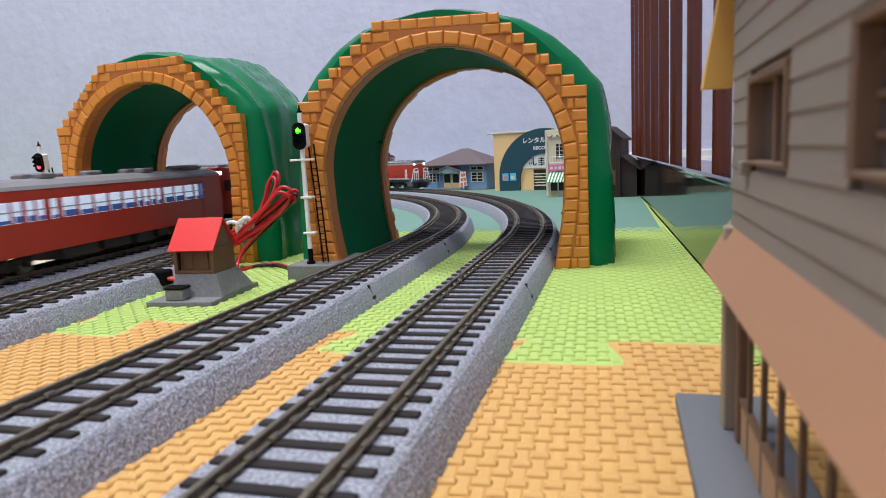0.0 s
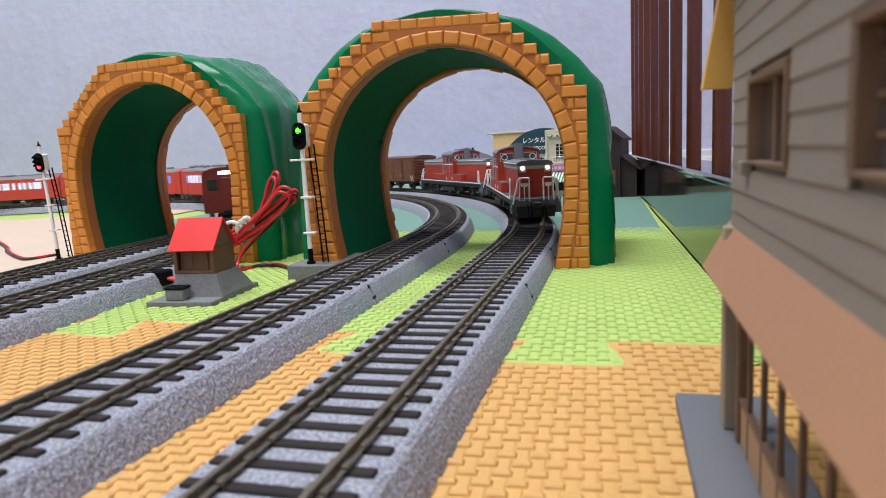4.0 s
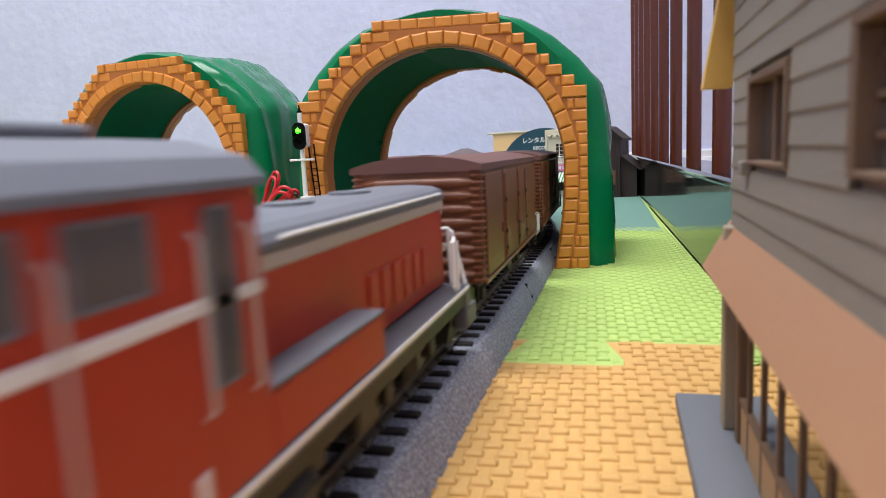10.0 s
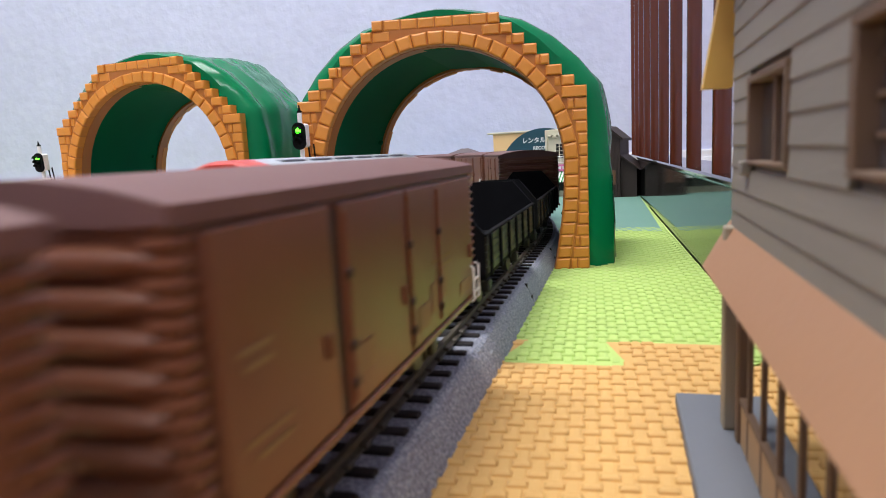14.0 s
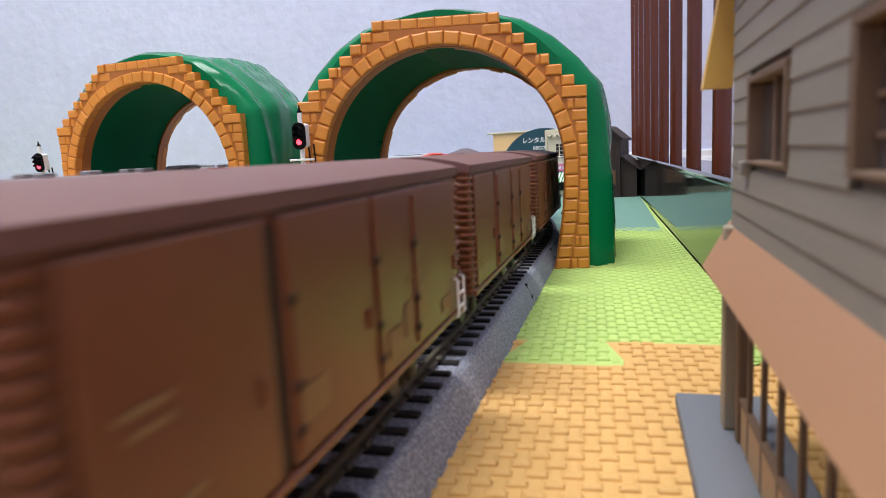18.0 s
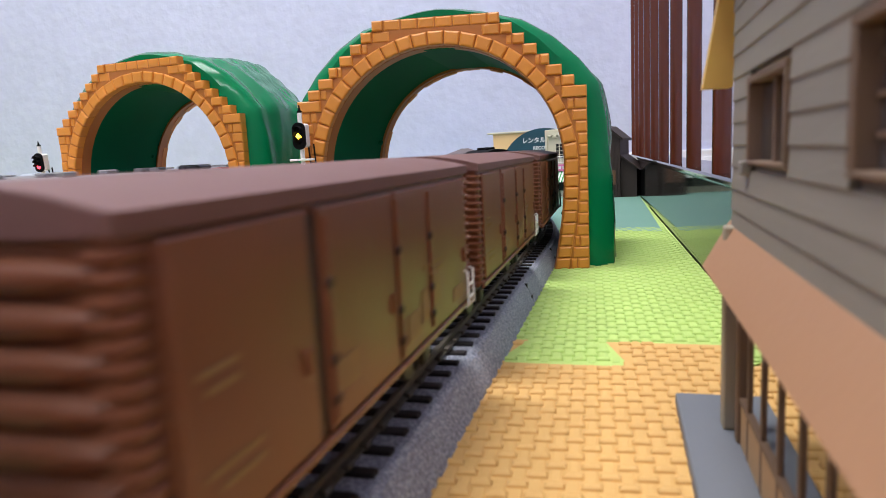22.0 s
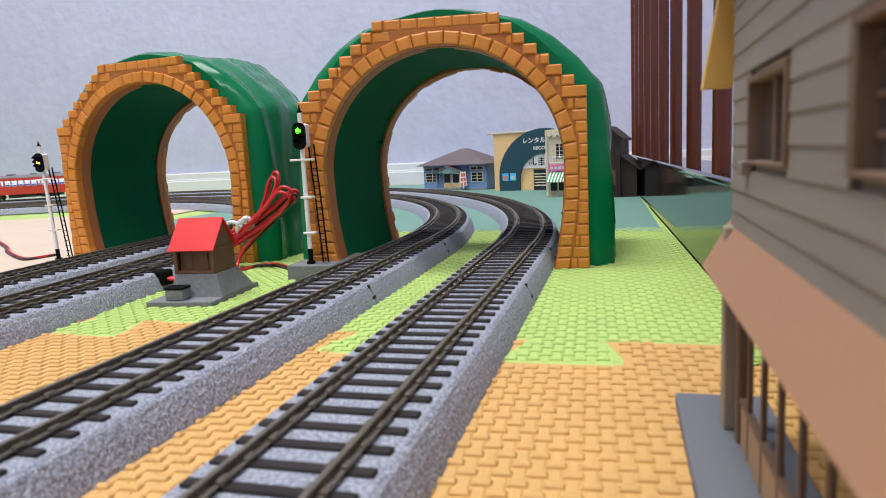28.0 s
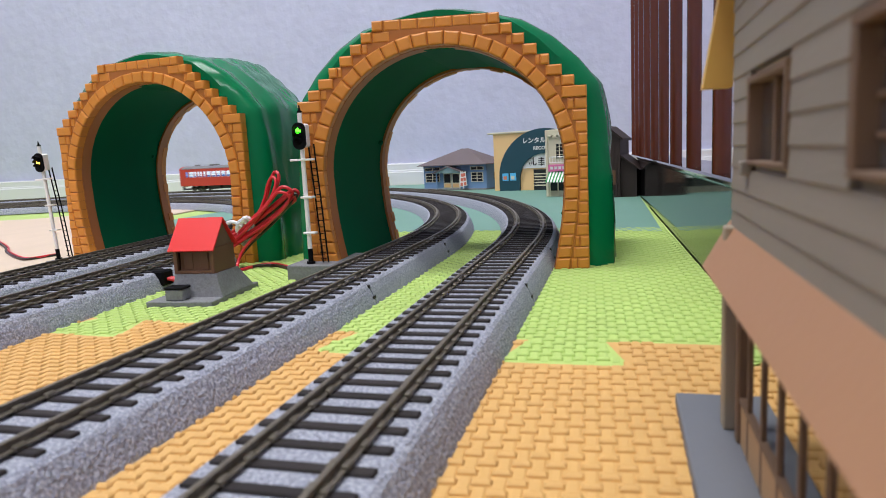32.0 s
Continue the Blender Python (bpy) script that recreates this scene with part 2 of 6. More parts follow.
# ---- room ----
def room():
    o = part("floor", box_bm(-2700, 900, -1900, 1262, -60, -14), "floor_wood")
    tagged(o, "wooden floor under foam mats", "floor", kind="structure")
    o = part("wall_north", box_bm(-2700, 900, 1250, 1350, -14, 2400), "wallpaper")
    tagged(o, "pale lavender textured wallpaper wall", "wall", kind="structure")
    for name, b in (("wall_south", (-2700, 900, -2000, -1900, -14, 2400)), ("wall_west", (-2800, -2700, -2000, 1350, -14, 2400)),
                    ("wall_east", (900, 1000, -2000, 1350, -14, 2400))):
        tagged(part(name, box_bm(*b), "wallpaper"), "plain lavender wallpaper wall", "wall", kind="structure")
    tagged(part("ceiling", box_bm(-2800, 1000, -2000, 1350, 2400, 2480), "ceiling"), "plain white ceiling", "ceiling", kind="structure")
    bm = B()
    prism(bm, [(1250, -14), (1234, -14), (1234, 25), (1236.5, 26.5), (1236.5, 29), (1238, 30), (1238, 41), (1240, 43), (1250, 43)], -2700, 900, "x")
    tagged(part("baseboard", bm, "white_board"), "white stepped skirting board", "baseboard", kind="structure")


def box_bm(*a, **k):
    bm = B()
    box(bm, *a, **k)
    return bm


room()
# unseen lamps, places assumed; the one behind the camera is added as fill
ceiling_lamp_light("assumed_light_near", -0.75, 0.25, 2.33, 1.2, 0.5, 52)
ceiling_lamp_light("assumed_fill_light", -0.05, -1.1, 2.33, 1.2, 0.5, 34.5)
for xx, yy in ((-750.0, 250.0), (-50.0, -1100.0)):
    t = thing("ceiling_light", "assumed white rectangular ceiling light panel, out of view", "ceiling light", "ceiling lights")
    bm = B()
    box(bm, xx - 640, xx + 640, yy - 290, yy + 290, 2352, 2400, 4)
    part("housing", bm, "white_board", t)
    part("diffuser", box_bm(xx - 600, xx + 600, yy - 250, yy + 250, 2344, 2352), "lamp_glow", t)

# ---- mats ----
TOOTH = 50.0


def mat_outline(x0, x1, y0, y1, sides):
    """A puzzle mat's outline; sides: for s, e, n, w the phase of its teeth, or None for a straight edge."""
    def edge(ax, ay, bx, by, ph):
        L = math.hypot(bx - ax, by - ay)
        ux, uy = (bx - ax) / L, (by - ay) / L
        nx, ny = uy, -ux
        pts = [(ax, ay)]
        if ph is None:
            return pts
        k = int(L / TOOTH)
        w = L / k
        for i in range(k):
            out = 11 if (i + ph) % 2 == 0 else -11
            a, b = i * w, (i + 1) * w
            g = 5.0 if out > 0 else -5.0
            a2, b2 = (a - g if i else a), (b + g if i < k - 1 else b)
            for s in (a2, b2):
                pts.append((ax + ux * s + nx * out, ay + uy * s + ny * out))
        return pts
    pts = edge(x0, y0, x1, y0, sides[0]) + edge(x1, y0, x1, y1, sides[1]) + edge(x1, y1, x0, y1, sides[2]) + edge(x0, y1, x0, y0, sides[3])
    return pts


def foam_mat(label, mat, outline, top=0.0):
    t = thing("foam_mat", label, "foam mat", "puzzle foam mats")
    bm = B()
    prism(bm, outline, -14.0, top, "z")
    bmesh.ops.triangulate(bm, faces=[f for f in bm.faces if len(f.verts) > 4])
    part("sheet", bm, mat, t)
    return t


def inside(poly, x, y):
    r = False
    n = len(poly)
    j = n - 1
    for i in range(n):
        xi, yi = poly[i]
        xj, yj = poly[j]
        if (yi > y) != (yj > y) and x < (xj - xi) * (y - yi) / (yj - yi) + xi:
            r = not r
        j = i
    return r


def weave(parent, mat, outline, x0, x1, y0, y1, cw=3.15, rw=3.67):
    """The raised basket weave of a foam mat: short bars lengthwise and crosswise, in turn."""
    V, F = [], []

    def spot(u, v):
        return -24.94 + u - 0.043 * v, 119.8 + 0.084 * u + v

    def bar(cu, cv, hu, hv, h, su, sv):
        b = len(V)
        for (ku, kv, z) in ((1, 1, -0.3), (0.9, 0.84, h * 0.55), (su, sv, h)):
            for eu, ev in ((-1, -1), (1, -1), (1, 1), (-1, 1)):
                V.append((*spot(cu + eu * hu * ku, cv + ev * hv * kv), z))
        for a in (0, 4):
            for i in range(4):
                F.append([b + a + i, b + a + (i + 1) % 4, b + a + 4 + (i + 1) % 4, b + a + 4 + i])
        F.append([b + 8, b + 9, b + 10, b + 11])
    for i in range(-85, 30):
        for j in range(-30, 112):
            cx, cy = spot(i * cw, j * rw)
            if not (x0 < cx < x1 and y0 < cy < y1):
                continue
            if not all(inside(outline, cx + dx, cy + dy) for dx, dy in ((0, 0), (1.6, 1.3), (-1.6, -1.3))):
                continue
            if (i + j) % 2:
                bar(i * cw, j * rw, 1.15, 2.6, 0.26, 0.5, 0.8)
            else:
                bar(i * cw, j * rw, 1.9, 0.98, 0.74, 0.72, 0.35)
    me = bpy.data.meshes.new("weave")
    me.from_pydata([(a / 1000, b / 1000, c / 1000) for a, b, c in V], [], F)
    me.materials.append(M[mat])
    o = new("weave", me)
    o.parent = parent
    tagged(o, kind="stuff")

SEAM_STEP = 57.7


def seam(xa, xb):
    """The toothed line between the orange and the green mats, from xa to xb (rising x)."""
    pts = []
    k0 = int(math.floor((xa - 1) / SEAM_STEP))
    k1 = int(math.ceil((xb - 1) / SEAM_STEP)) + 1
    for k in range(k0, k1):
        o = k * SEAM_STEP
        for x, y in ((-28, 194), (-33.5, 175), (-32, 172), (-1, 172), (1, 174.5), (-5, 194)):
            X = x + o
            if xa < X < xb:
                pts.append((X, y + 0.095 * max(0.0, -X - 55)))
    return pts


def edge_x(y):
    return 46.2 - 0.0353 * y


def mats():
    s = seam(-262, 34)
    lo = [(-262, -300), (edge_x(-300), -300), (edge_x(180), 180)] + s[::-1] + [(-262, 200)]
    hi = [(-262, 215)] + s + [(edge_x(180), 183), (edge_x(640), 640), (-262, 640)]
    t = foam_mat("orange woven-texture puzzle foam mat with interlocking teeth", "mat_orange", lo, -0.08)
    weave(t, "mat_orange", lo, -215, 40, 45, 210)
    t = foam_mat("light green woven-texture puzzle foam mat with interlocking teeth", "mat_green", hi, -0.08)
    weave(t, "mat_green", hi, -215, 40, 172, 470)
    foam_mat("light green puzzle foam mat beneath the track curves", "mat_green", [(-1750, 300), (-262.6, 300), (-262.6, 640.6), (28, 640.6), (edge_x(1233), 1233), (-1750, 1233)], -1.2)
    foam_mat("light green puzzle foam mat under the near curves", "mat_green", [(-1750, -1200), (40, -1200), (40, -300.6), (-262.6, -300.6), (-262.6, 299.4), (-1750, 299.4)], -1.2)
    bm = B()
    prism(bm, [(-1100, 150), (-275, 150), (-275, 480), (-390, 500), (-470, 560), (-531, 661), (-552, 795), (-620, 800), (-700, 720), (-740, 672), (-900, 640), (-1100, 600)], -1.1, 0.4, "z")
    tagged(part("carpet_sheet", bm, "mat_cream"), "cream soft sheet laid inside the track loop", "carpet")
    bm = B()
    prism(bm, [(-480, 600), (-388, 478), (-171, 466), (-103, 466), (-8, 457), (25.5, 448), (19, 784), (12, 1000), (-200, 1228), (-470, 1228)], -0.28, 0.5, "z")
    tagged(part("teal_sheet", bm, "teal"), "smooth teal plastic sheet under the far curve", "plastic sheet")


mats()


# ---- tunnels ----
def hoop(z, r, foot):
    """Half width of the horseshoe at height z."""
    if z >= 45:
        return math.sqrt(max(0.0, r * r - (z - 50) ** 2))
    return foot + (math.sqrt(r * r - 25) - foot) * math.sin(z / 45 * math.pi / 2)


def hoop_path(r, foot, n_leg=8, n_arc=40):
    pts = []
    for i in range(n_leg):
        z = 45 * i / n_leg
        pts.append((hoop(z, r, foot), z))
    a0 = math.asin(-5 / r)
    for i in range(n_arc + 1):
        a = a0 + (math.pi - 2 * a0) * i / n_arc
        pts.append((r * math.cos(a), 50 + r * math.sin(a)))
    pts += [(-x, z) for x, z in pts[:n_leg][::-1]]
    return pts


def along(pts, s):
    d = 0.0
    for a, b in zip(pts, pts[1:]):
        L = math.hypot(b[0] - a[0], b[1] - a[1])
        if d + L >= s or b is pts[-1]:
            t = min(1.0, (s - d) / L)
            return (a[0] + (b[0] - a[0]) * t, a[1] + (b[1] - a[1]) * t), ((b[0] - a[0]) / L, (b[1] - a[1]) / L)
        d += L


def line_length(pts):
    return sum(math.hypot(b[0] - a[0], b[1] - a[1]) for a, b in zip(pts, pts[1:]))


def slab(quad, y0, y1, r, bulge=0.5):
    """One brick: a four-cornered outline in x, z, with rounded rim on its y0 side."""
    bm = B()
    c = (sum(p[0] for p in quad) / 4, sum(p[1] for p in quad) / 4)
    rings = []
    for inset, y in ((0.0, y1), (0.0, y0 + r), (r * 0.35, y0 + r * 0.3), (r, y0)):
        ring = []
        for p in quad:
            d = math.hypot(p[0] - c[0], p[1] - c[1])
            f = max(0.1, 1 - inset * 1.5 / d)
            ring.append(bm.verts.new((c[0] + (p[0] - c[0]) * f, y, c[1] + (p[1] - c[1]) * f)))
        rings.append(ring)
    for a, b in zip(rings, rings[1:]):
        for i in range(4):
            bm.faces.new([a[i], a[(i + 1) % 4], b[(i + 1) % 4], b[i]])
    bm.faces.new(rings[-1])
    bm.faces.new(rings[0][::-1])
    bmesh.ops.recalc_face_normals(bm, faces=bm.faces)
    return bm


# half outline of the hill, from its foot to its ridge
HILL = [(81.5, 0), (81.3, 25), (80, 50), (78.5, 70), (75, 88), (66, 99.5), (54, 110.5), (40, 119), (22, 123.8), (9, 126), (0, 126.6)]
HILL_LENGTH = line_length(HILL)


def tunnel(label, m, skew=0.0, rise=0.0):
    rnd = random.Random(5)
    t = thing("toy_tunnel", label, "toy tunnel", "toy tunnels", m=m)
    depth = 88.0
    gap = 0.28

    def ring_cut(r, foot, k):
        """The k-th cut across the arch: level on the legs, radial on the bow."""
        if k <= 8:
            return hoop(45.0 * k / 8, r, foot), 45.0 * k / 8
        if k >= 35:
            return -hoop(45.0 * (43 - k) / 8, r, foot), 45.0 * (43 - k) / 8
        a0 = math.asin(-5 / 61.0)
        a = a0 + (math.pi - 2 * a0) * (k - 8) / 27
        return r * math.cos(a), 50 + r * math.sin(a)

    def between(p, q, f):
        return p[0] + (q[0] - p[0]) * f, p[1] + (q[1] - p[1]) * f
    for face, y0, y1 in ((0, -5.2, 0.4), (1, depth + 5.0, depth - 0.4)):
        for i in range(43):
            jut = rnd.uniform(-0.5, 0.5) if face else 0.0
            r_in, f_in = (57.5 + jut, 51.7 + jut) if face else (58.3, 52.5)
            a, b = ring_cut(r_in, f_in, i), ring_cut(r_in, f_in, i + 1)
            c, d = ring_cut(64.6, 59.0, i + 1), ring_cut(64.6, 59.0, i)
            g = -0.02 if face else gap / 2 / 5.5
            quad = [between(a, b, g), between(b, a, g), between(c, d, g), between(d, c, g)]
            part("arch_brick", slab(quad, y0 + (0 if face else rnd.uniform(-0.25, 0.25)), y1, 0.0 if face else 0.9), "brick", t, smooth=False)
    # the smooth soffit of the front arch and of the back arch, coloured as if shaded
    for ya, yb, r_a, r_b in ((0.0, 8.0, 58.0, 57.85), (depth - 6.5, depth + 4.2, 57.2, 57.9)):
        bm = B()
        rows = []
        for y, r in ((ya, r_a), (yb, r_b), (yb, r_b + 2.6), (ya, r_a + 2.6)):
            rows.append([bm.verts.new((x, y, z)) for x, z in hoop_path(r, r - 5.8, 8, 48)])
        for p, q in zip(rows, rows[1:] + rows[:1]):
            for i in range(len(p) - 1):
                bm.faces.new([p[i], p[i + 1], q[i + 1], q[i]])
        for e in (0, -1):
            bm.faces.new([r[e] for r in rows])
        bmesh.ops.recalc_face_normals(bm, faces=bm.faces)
        part("soffit", bm, "brick_back", t, "smooth orange soffit of the arch, shade put into its colour", smooth=True)
    # stepped facing bricks in courses
    zs = [(i * 5.375, (i + 1) * 5.375, 69.0) for i in range(16)] + [(86 + i * 5.0, 91 + i * 5.0, 69 - 5.57 * (i + 1) + 0.0) for i in range(7)]
    for ci, (z0, z1, xo) in enumerate(zs):
        zi = (z0 + z1) / 2
        xi = max(hoop(z0 + 0.6, 64.6, 59.0), hoop(z1 - 0.6, 64.6, 59.0)) if z0 < 50 else (hoop(z0, 64.6, 59.0) if z0 < 114.6 else 0.0)
        spans = [(xi + 0.3, xo), (-xo, -xi - 0.3)] if xi > 0.5 else [(-xo, xo)]
        for a, b in spans:
            w = b - a
            if w < 2.0:
                continue
            inner_low = a > 0 or len(spans) == 1
            if w < 12.5:
                cuts = [0.0, w] if ci % 2 or w < 6.5 else [0.0, w * 0.34, w]
            else:
                first = 5.5 if ci >= 15 else (8.0 if ci % 2 else 4.6)
                k = max(1, round((w - first) / 7.8))
                cuts = [0.0] + [(w - first) * j / k for j in range(1, k + 1)] + [w]
                if len(spans) == 1 and k > 1:
                    cuts = [0.0, first] + [first + (w - 2 * first) * j / (k - 1) for j in range(1, k)] + [w]
            cuts = [a + c for c in cuts] if inner_low else [b - c for c in cuts[::-1]]
            for c0, c1 in zip(cuts, cuts[1:]):
                if c1 - c0 < 1.2:
                    continue
                l0, l1 = c0 + 0.14, c1 - 0.14
                quad = [(l0, z0 + 0.15), (l1, z0 + 0.15), (l1, z1 - 0.15), (l0, z1 - 0.15)]
                end = (abs(c0) > xo - 0.1 or abs(c1) > xo - 0.1) and ci >= 15
                part("brick", slab(quad, -4.5 + rnd.uniform(-0.2, 0.2) - (0.8 if end else 0), 0.4, 0.8), "brick", t)
    # backing plate behind the bricks
    bm = B()
    prof_out = [(69.0, 0), (69.0, 86)]
    for i in range(7):
        prof_out += [(69 - 5.57 * (i + 1), 86 + 5.0 * i), (69 - 5.57 * (i + 1), 91 + 5.0 * i)]
    ring = hoop_path(58.8, 53.0)
    out = [(x - 0.4, z) for x, z in prof_out]
    pts = out + [(-x, z) for x, z in out[::-1]] + ring[::-1]
    prism(bm, pts, -3.9, 0.6, "y")
    bmesh.ops.triangulate(bm, faces=[f for f in bm.faces if len(f.verts) > 4])
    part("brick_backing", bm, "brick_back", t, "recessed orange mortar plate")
    # the hill: an outer skin with folds, an inner lining, closed at both ends
    bm = B()
    nu, nv = 96, 36
    rows_o, rows_i = [], []
    lining = hoop_path(58.6, 52.8)
    LL = line_length(lining)
    for j in range(nv + 1):
        v = j / nv
        y = 0.7 + v * (depth - 1.4)
        lip = math.sin(min(1.0, y / 8.0) * math.pi / 2)
        late = math.sin(min(1.0, v / 0.7) * math.pi / 2) if v < 0.7 else 1 - 0.3 * ((v - 0.7) / 0.3) ** 2
        groove = 1.6 * math.exp(-((y - 17.0) / 5.0) ** 2)
        ro, ri = [], []
        for i in range(nu + 1):
            side = 1 if i <= nu / 2 else -1
            (px, pz), (tx, tz) = along(HILL, HILL_LENGTH * min(1.0, (i if side > 0 else nu - i) / (nu / 2)))
            n_x, n_z = tz, -tx
            if i == nu // 2:
                n_x, n_z = 0.0, 1.0
            x = px * (0.86 + 0.14 * lip) * (1 + rise * late) * (1.0 if side > 0 else 0.95 + 0.05 * max(0.0, v - 0.3) / 0.7)
            z = pz * (0.985 + 0.015 * lip) * (1 + rise * late)
            nz = noise.noise(Vector((side * x * 0.03, y * 0.03, z * 0.03 + 3))) * 2.6 + noise.noise(Vector((side * x * 0.12 + 9, y * 0.05, z * 0.02))) * 1.9 + noise.noise(Vector((x * 0.06 + 4, y * 0.19, z * 0.09))) * 0.9
            nz = nz * min(1.0, max(0.0, y - 10.0) / 18.0) - groove
            ro.append(bm.verts.new((side * (x + n_x * nz), y, max(0.0, z + n_z * nz) if 0 < i < nu else 0.0)))
            p, _ = along(lining, LL * i / nu)
            ri.append(bm.verts.new((p[0], y, p[1])))
        rows_o.append(ro)
        rows_i.append(ri)
    for j in range(nv):
        for i in range(nu):
            f = bm.faces.new([rows_o[j][i], rows_o[j][i + 1], rows_o[j + 1][i + 1], rows_o[j + 1][i]])
            f = bm.faces.new([rows_i[j][i], rows_i[j + 1][i], rows_i[j + 1][i + 1], rows_i[j][i + 1]])
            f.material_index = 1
    for j in (0, nv):
        for i in range(nu):
            bm.faces.new([rows_o[j][i], rows_i[j][i], rows_i[j][i + 1], rows_o[j][i + 1]])
    for i in (0, nu):
        for j in range(nv):
            bm.faces.new([rows_o[j][i], rows_o[j + 1][i], rows_i[j + 1][i], rows_i[j][i]])
    bmesh.ops.recalc_face_normals(bm, faces=bm.faces)
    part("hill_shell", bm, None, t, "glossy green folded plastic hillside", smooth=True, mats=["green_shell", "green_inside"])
    # a panel on top of the lining and screw bosses
    bm = B()
    box(bm, -18, 20, 4, 84, 107.4, 108.2, 0.3)
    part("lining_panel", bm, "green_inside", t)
    for x, z in ((-54.5, 66), (22, 104.0), (52, 20)):
        bm = B()
        d = Vector((x, 0, z - 50)).normalized()
        cyl(bm, Vector((x, 76, z)) - d * 0.2, Vector((x, 76, z)) + d * 2.5, 1.3, 14)
        part("screw_boss", bm, "green_inside", t)
    for o in t.children:
        for v in o.data.vertices:
            v.co.x += skew * max(0.0, v.co.y)
    return t


tunnel("orange brick-faced toy tunnel with a green plastic hill", at(-83.8, 308.6, 0, 8.4), 0.12)
tunnel("orange brick-faced toy tunnel with green hill over inner tracks", at(-274.8, 340.8, 0, -4.0), -0.19, 0.038)


# ---- the black board with poles along the mats ----
def pole_screen():
    t = thing("pole_screen", "red-brown wooden poles standing on a glossy black board", "room divider", m=at(46.9, 0, 0, 2.02))
    bm = B()
    box(bm, 0, 26, -320, 942, -13.9, 41.0, 0.8)
    part("board", bm, "black_board", t, "glossy black reflecting board")
    bm = B()
    box(bm, -2.2, 28, -322, 943, 41.0, 44.2, 1.0)
    part("ledge", bm, "black_board", t, "dark worn ledge")
    bm = B()
    box(bm, -3.0, 27, 943.2, 953, -13.9, 46.0, 2.0)
    part("end_cap", bm, "white_board", t, "pale plastic end cap")
    y = 212.0
    src = None
    while y < 940:
        if src is None:
            bm = B()
            cyl(bm, (0, 0, 44.2), (0, 0, 900), 3.8, 20)
            src = part("pole", bm, "brown_pole", t, "red-brown varnished pole", smooth=True, m=at(3.2, y))
        else:
            same("pole", src, t, at(3.2, y))
        y += 80.0
    bm = B()
    box(bm, -4, 22, -322, 943, 900, 930, 2)
    part("top_rail", bm, "brown_pole", t)


pole_screen()

# ---- rolling stock ----
M["box_brown"] = material("matt_brown_paint", lin(112, 66, 44), 0.36, vary=0.14, scale=60, bump=0.03)
M["roof_brown"] = material("pink_brown_roof", lin(104, 70, 64), 0.6, vary=0.1, scale=60, bump=0.05)
M["loco_red"] = material("orange_red_paint", lin(176, 53, 31), 0.52, vary=0.06, scale=50)
M["loco_grey"] = material("grey_paint", lin(108, 110, 117), 0.5, vary=0.08, scale=60)
M["white_paint"] = material("white_paint", lin(232, 230, 226), 0.45, vary=0.04, scale=60)
M["black_paint"] = material("matt_black", (0.0065, 0.0065, 0.0075), 0.75, vary=0.3, scale=80, spec=0.06)
M["under_dark"] = material("dark_underframe", (0.02, 0.02, 0.02), 0.55, vary=0.3, scale=80)
M["steel"] = material("wheel_steel", (0.16, 0.15, 0.14), 0.45, 0.8, vary=0.1)
M["headlight"] = material("headlight_glow", (1.0, 0.86, 0.62), 0.3, emit=6.0)
M["glass_dark"] = material("dark_window_glass", (0.03, 0.035, 0.04), 0.08, vary=0.1)
M["rust_dark"] = material("dark_rusty_iron", lin(58, 34, 26), 0.6, vary=0.3, scale=200)
M["patch"] = material("marking_and_reflection", lin(136, 108, 72), 0.6)
M["dull_white"] = material("dull_white_paint", lin(186, 178, 170), 0.5, vary=0.06, scale=60)
M["cab_glass"] = material("grey_cab_glass", (0.085, 0.085, 0.09), 0.1, vary=0.3, scale=90)
M["window_glow"] = material("white_window_glow", (0.62, 0.72, 1.0), 0.3, emit=1.3)
M["plank"] = material("olive_wood_plank", lin(44, 44, 32), 0.36, vary=0.3, scale=60, per_piece=0.12, stretch=(1, 0.15, 1))
M["plank_mark"] = material("faded_olive_marking", lin(92, 86, 58), 0.5, vary=0.3, scale=200)
M["lit_window"] = material("lit_window", (0.5, 0.6, 0.82), 0.3, emit=0.75, vary=0.85, scale=260)
M["end_grey"] = material("dark_grey_paint", lin(92, 92, 98), 0.5, vary=0.1, scale=60)


def bogie(parent, y, z=0.0, base=22.0, wheel=5.4, mat="under_dark"):
    b = part("bogie", bogie_bm(y, base, wheel), mat, parent)
    for o in (-base / 2, base / 2):
        bm = B()
        for s in (-1, 1):
            cyl(bm, (s * 6.9, y + o, wheel), (s * 9.3, y + o, wheel), wheel, 20)
        cyl(bm, (-8, y + o, wheel), (8, y + o, wheel), 1.2, 8)
        part("wheelset", bm, "steel", b)
    return b


def bogie_bm(y, base, wheel):
    bm = B()
    for s in (-1, 1):
        box(bm, s * 10.2 - 1.0, s * 10.2 + 1.0, y - base / 2 - 4, y + base / 2 + 4, 5.2, 8.2, 0.4)
        for o in (-base / 2, base / 2):
            box(bm, s * 11.2 - 1.2, s * 11.2 + 1.2, y + o - 2, y + o + 2, 3.2, 7.2, 0.4)
        for o in (-2.5, 0, 2.5):
            cyl(bm, (s * 11.2, y + o, 3.6), (s * 11.2, y + o, 7.4), 1.1, 8)
        box(bm, s * 10.2 - 1.2, s * 10.2 + 1.2, y - 4, y + 4, 2.6, 4.0, 0.3)
    box(bm, -10, 10, y - 3, y + 3, 6.5, 10.5, 0.4)
    return bm


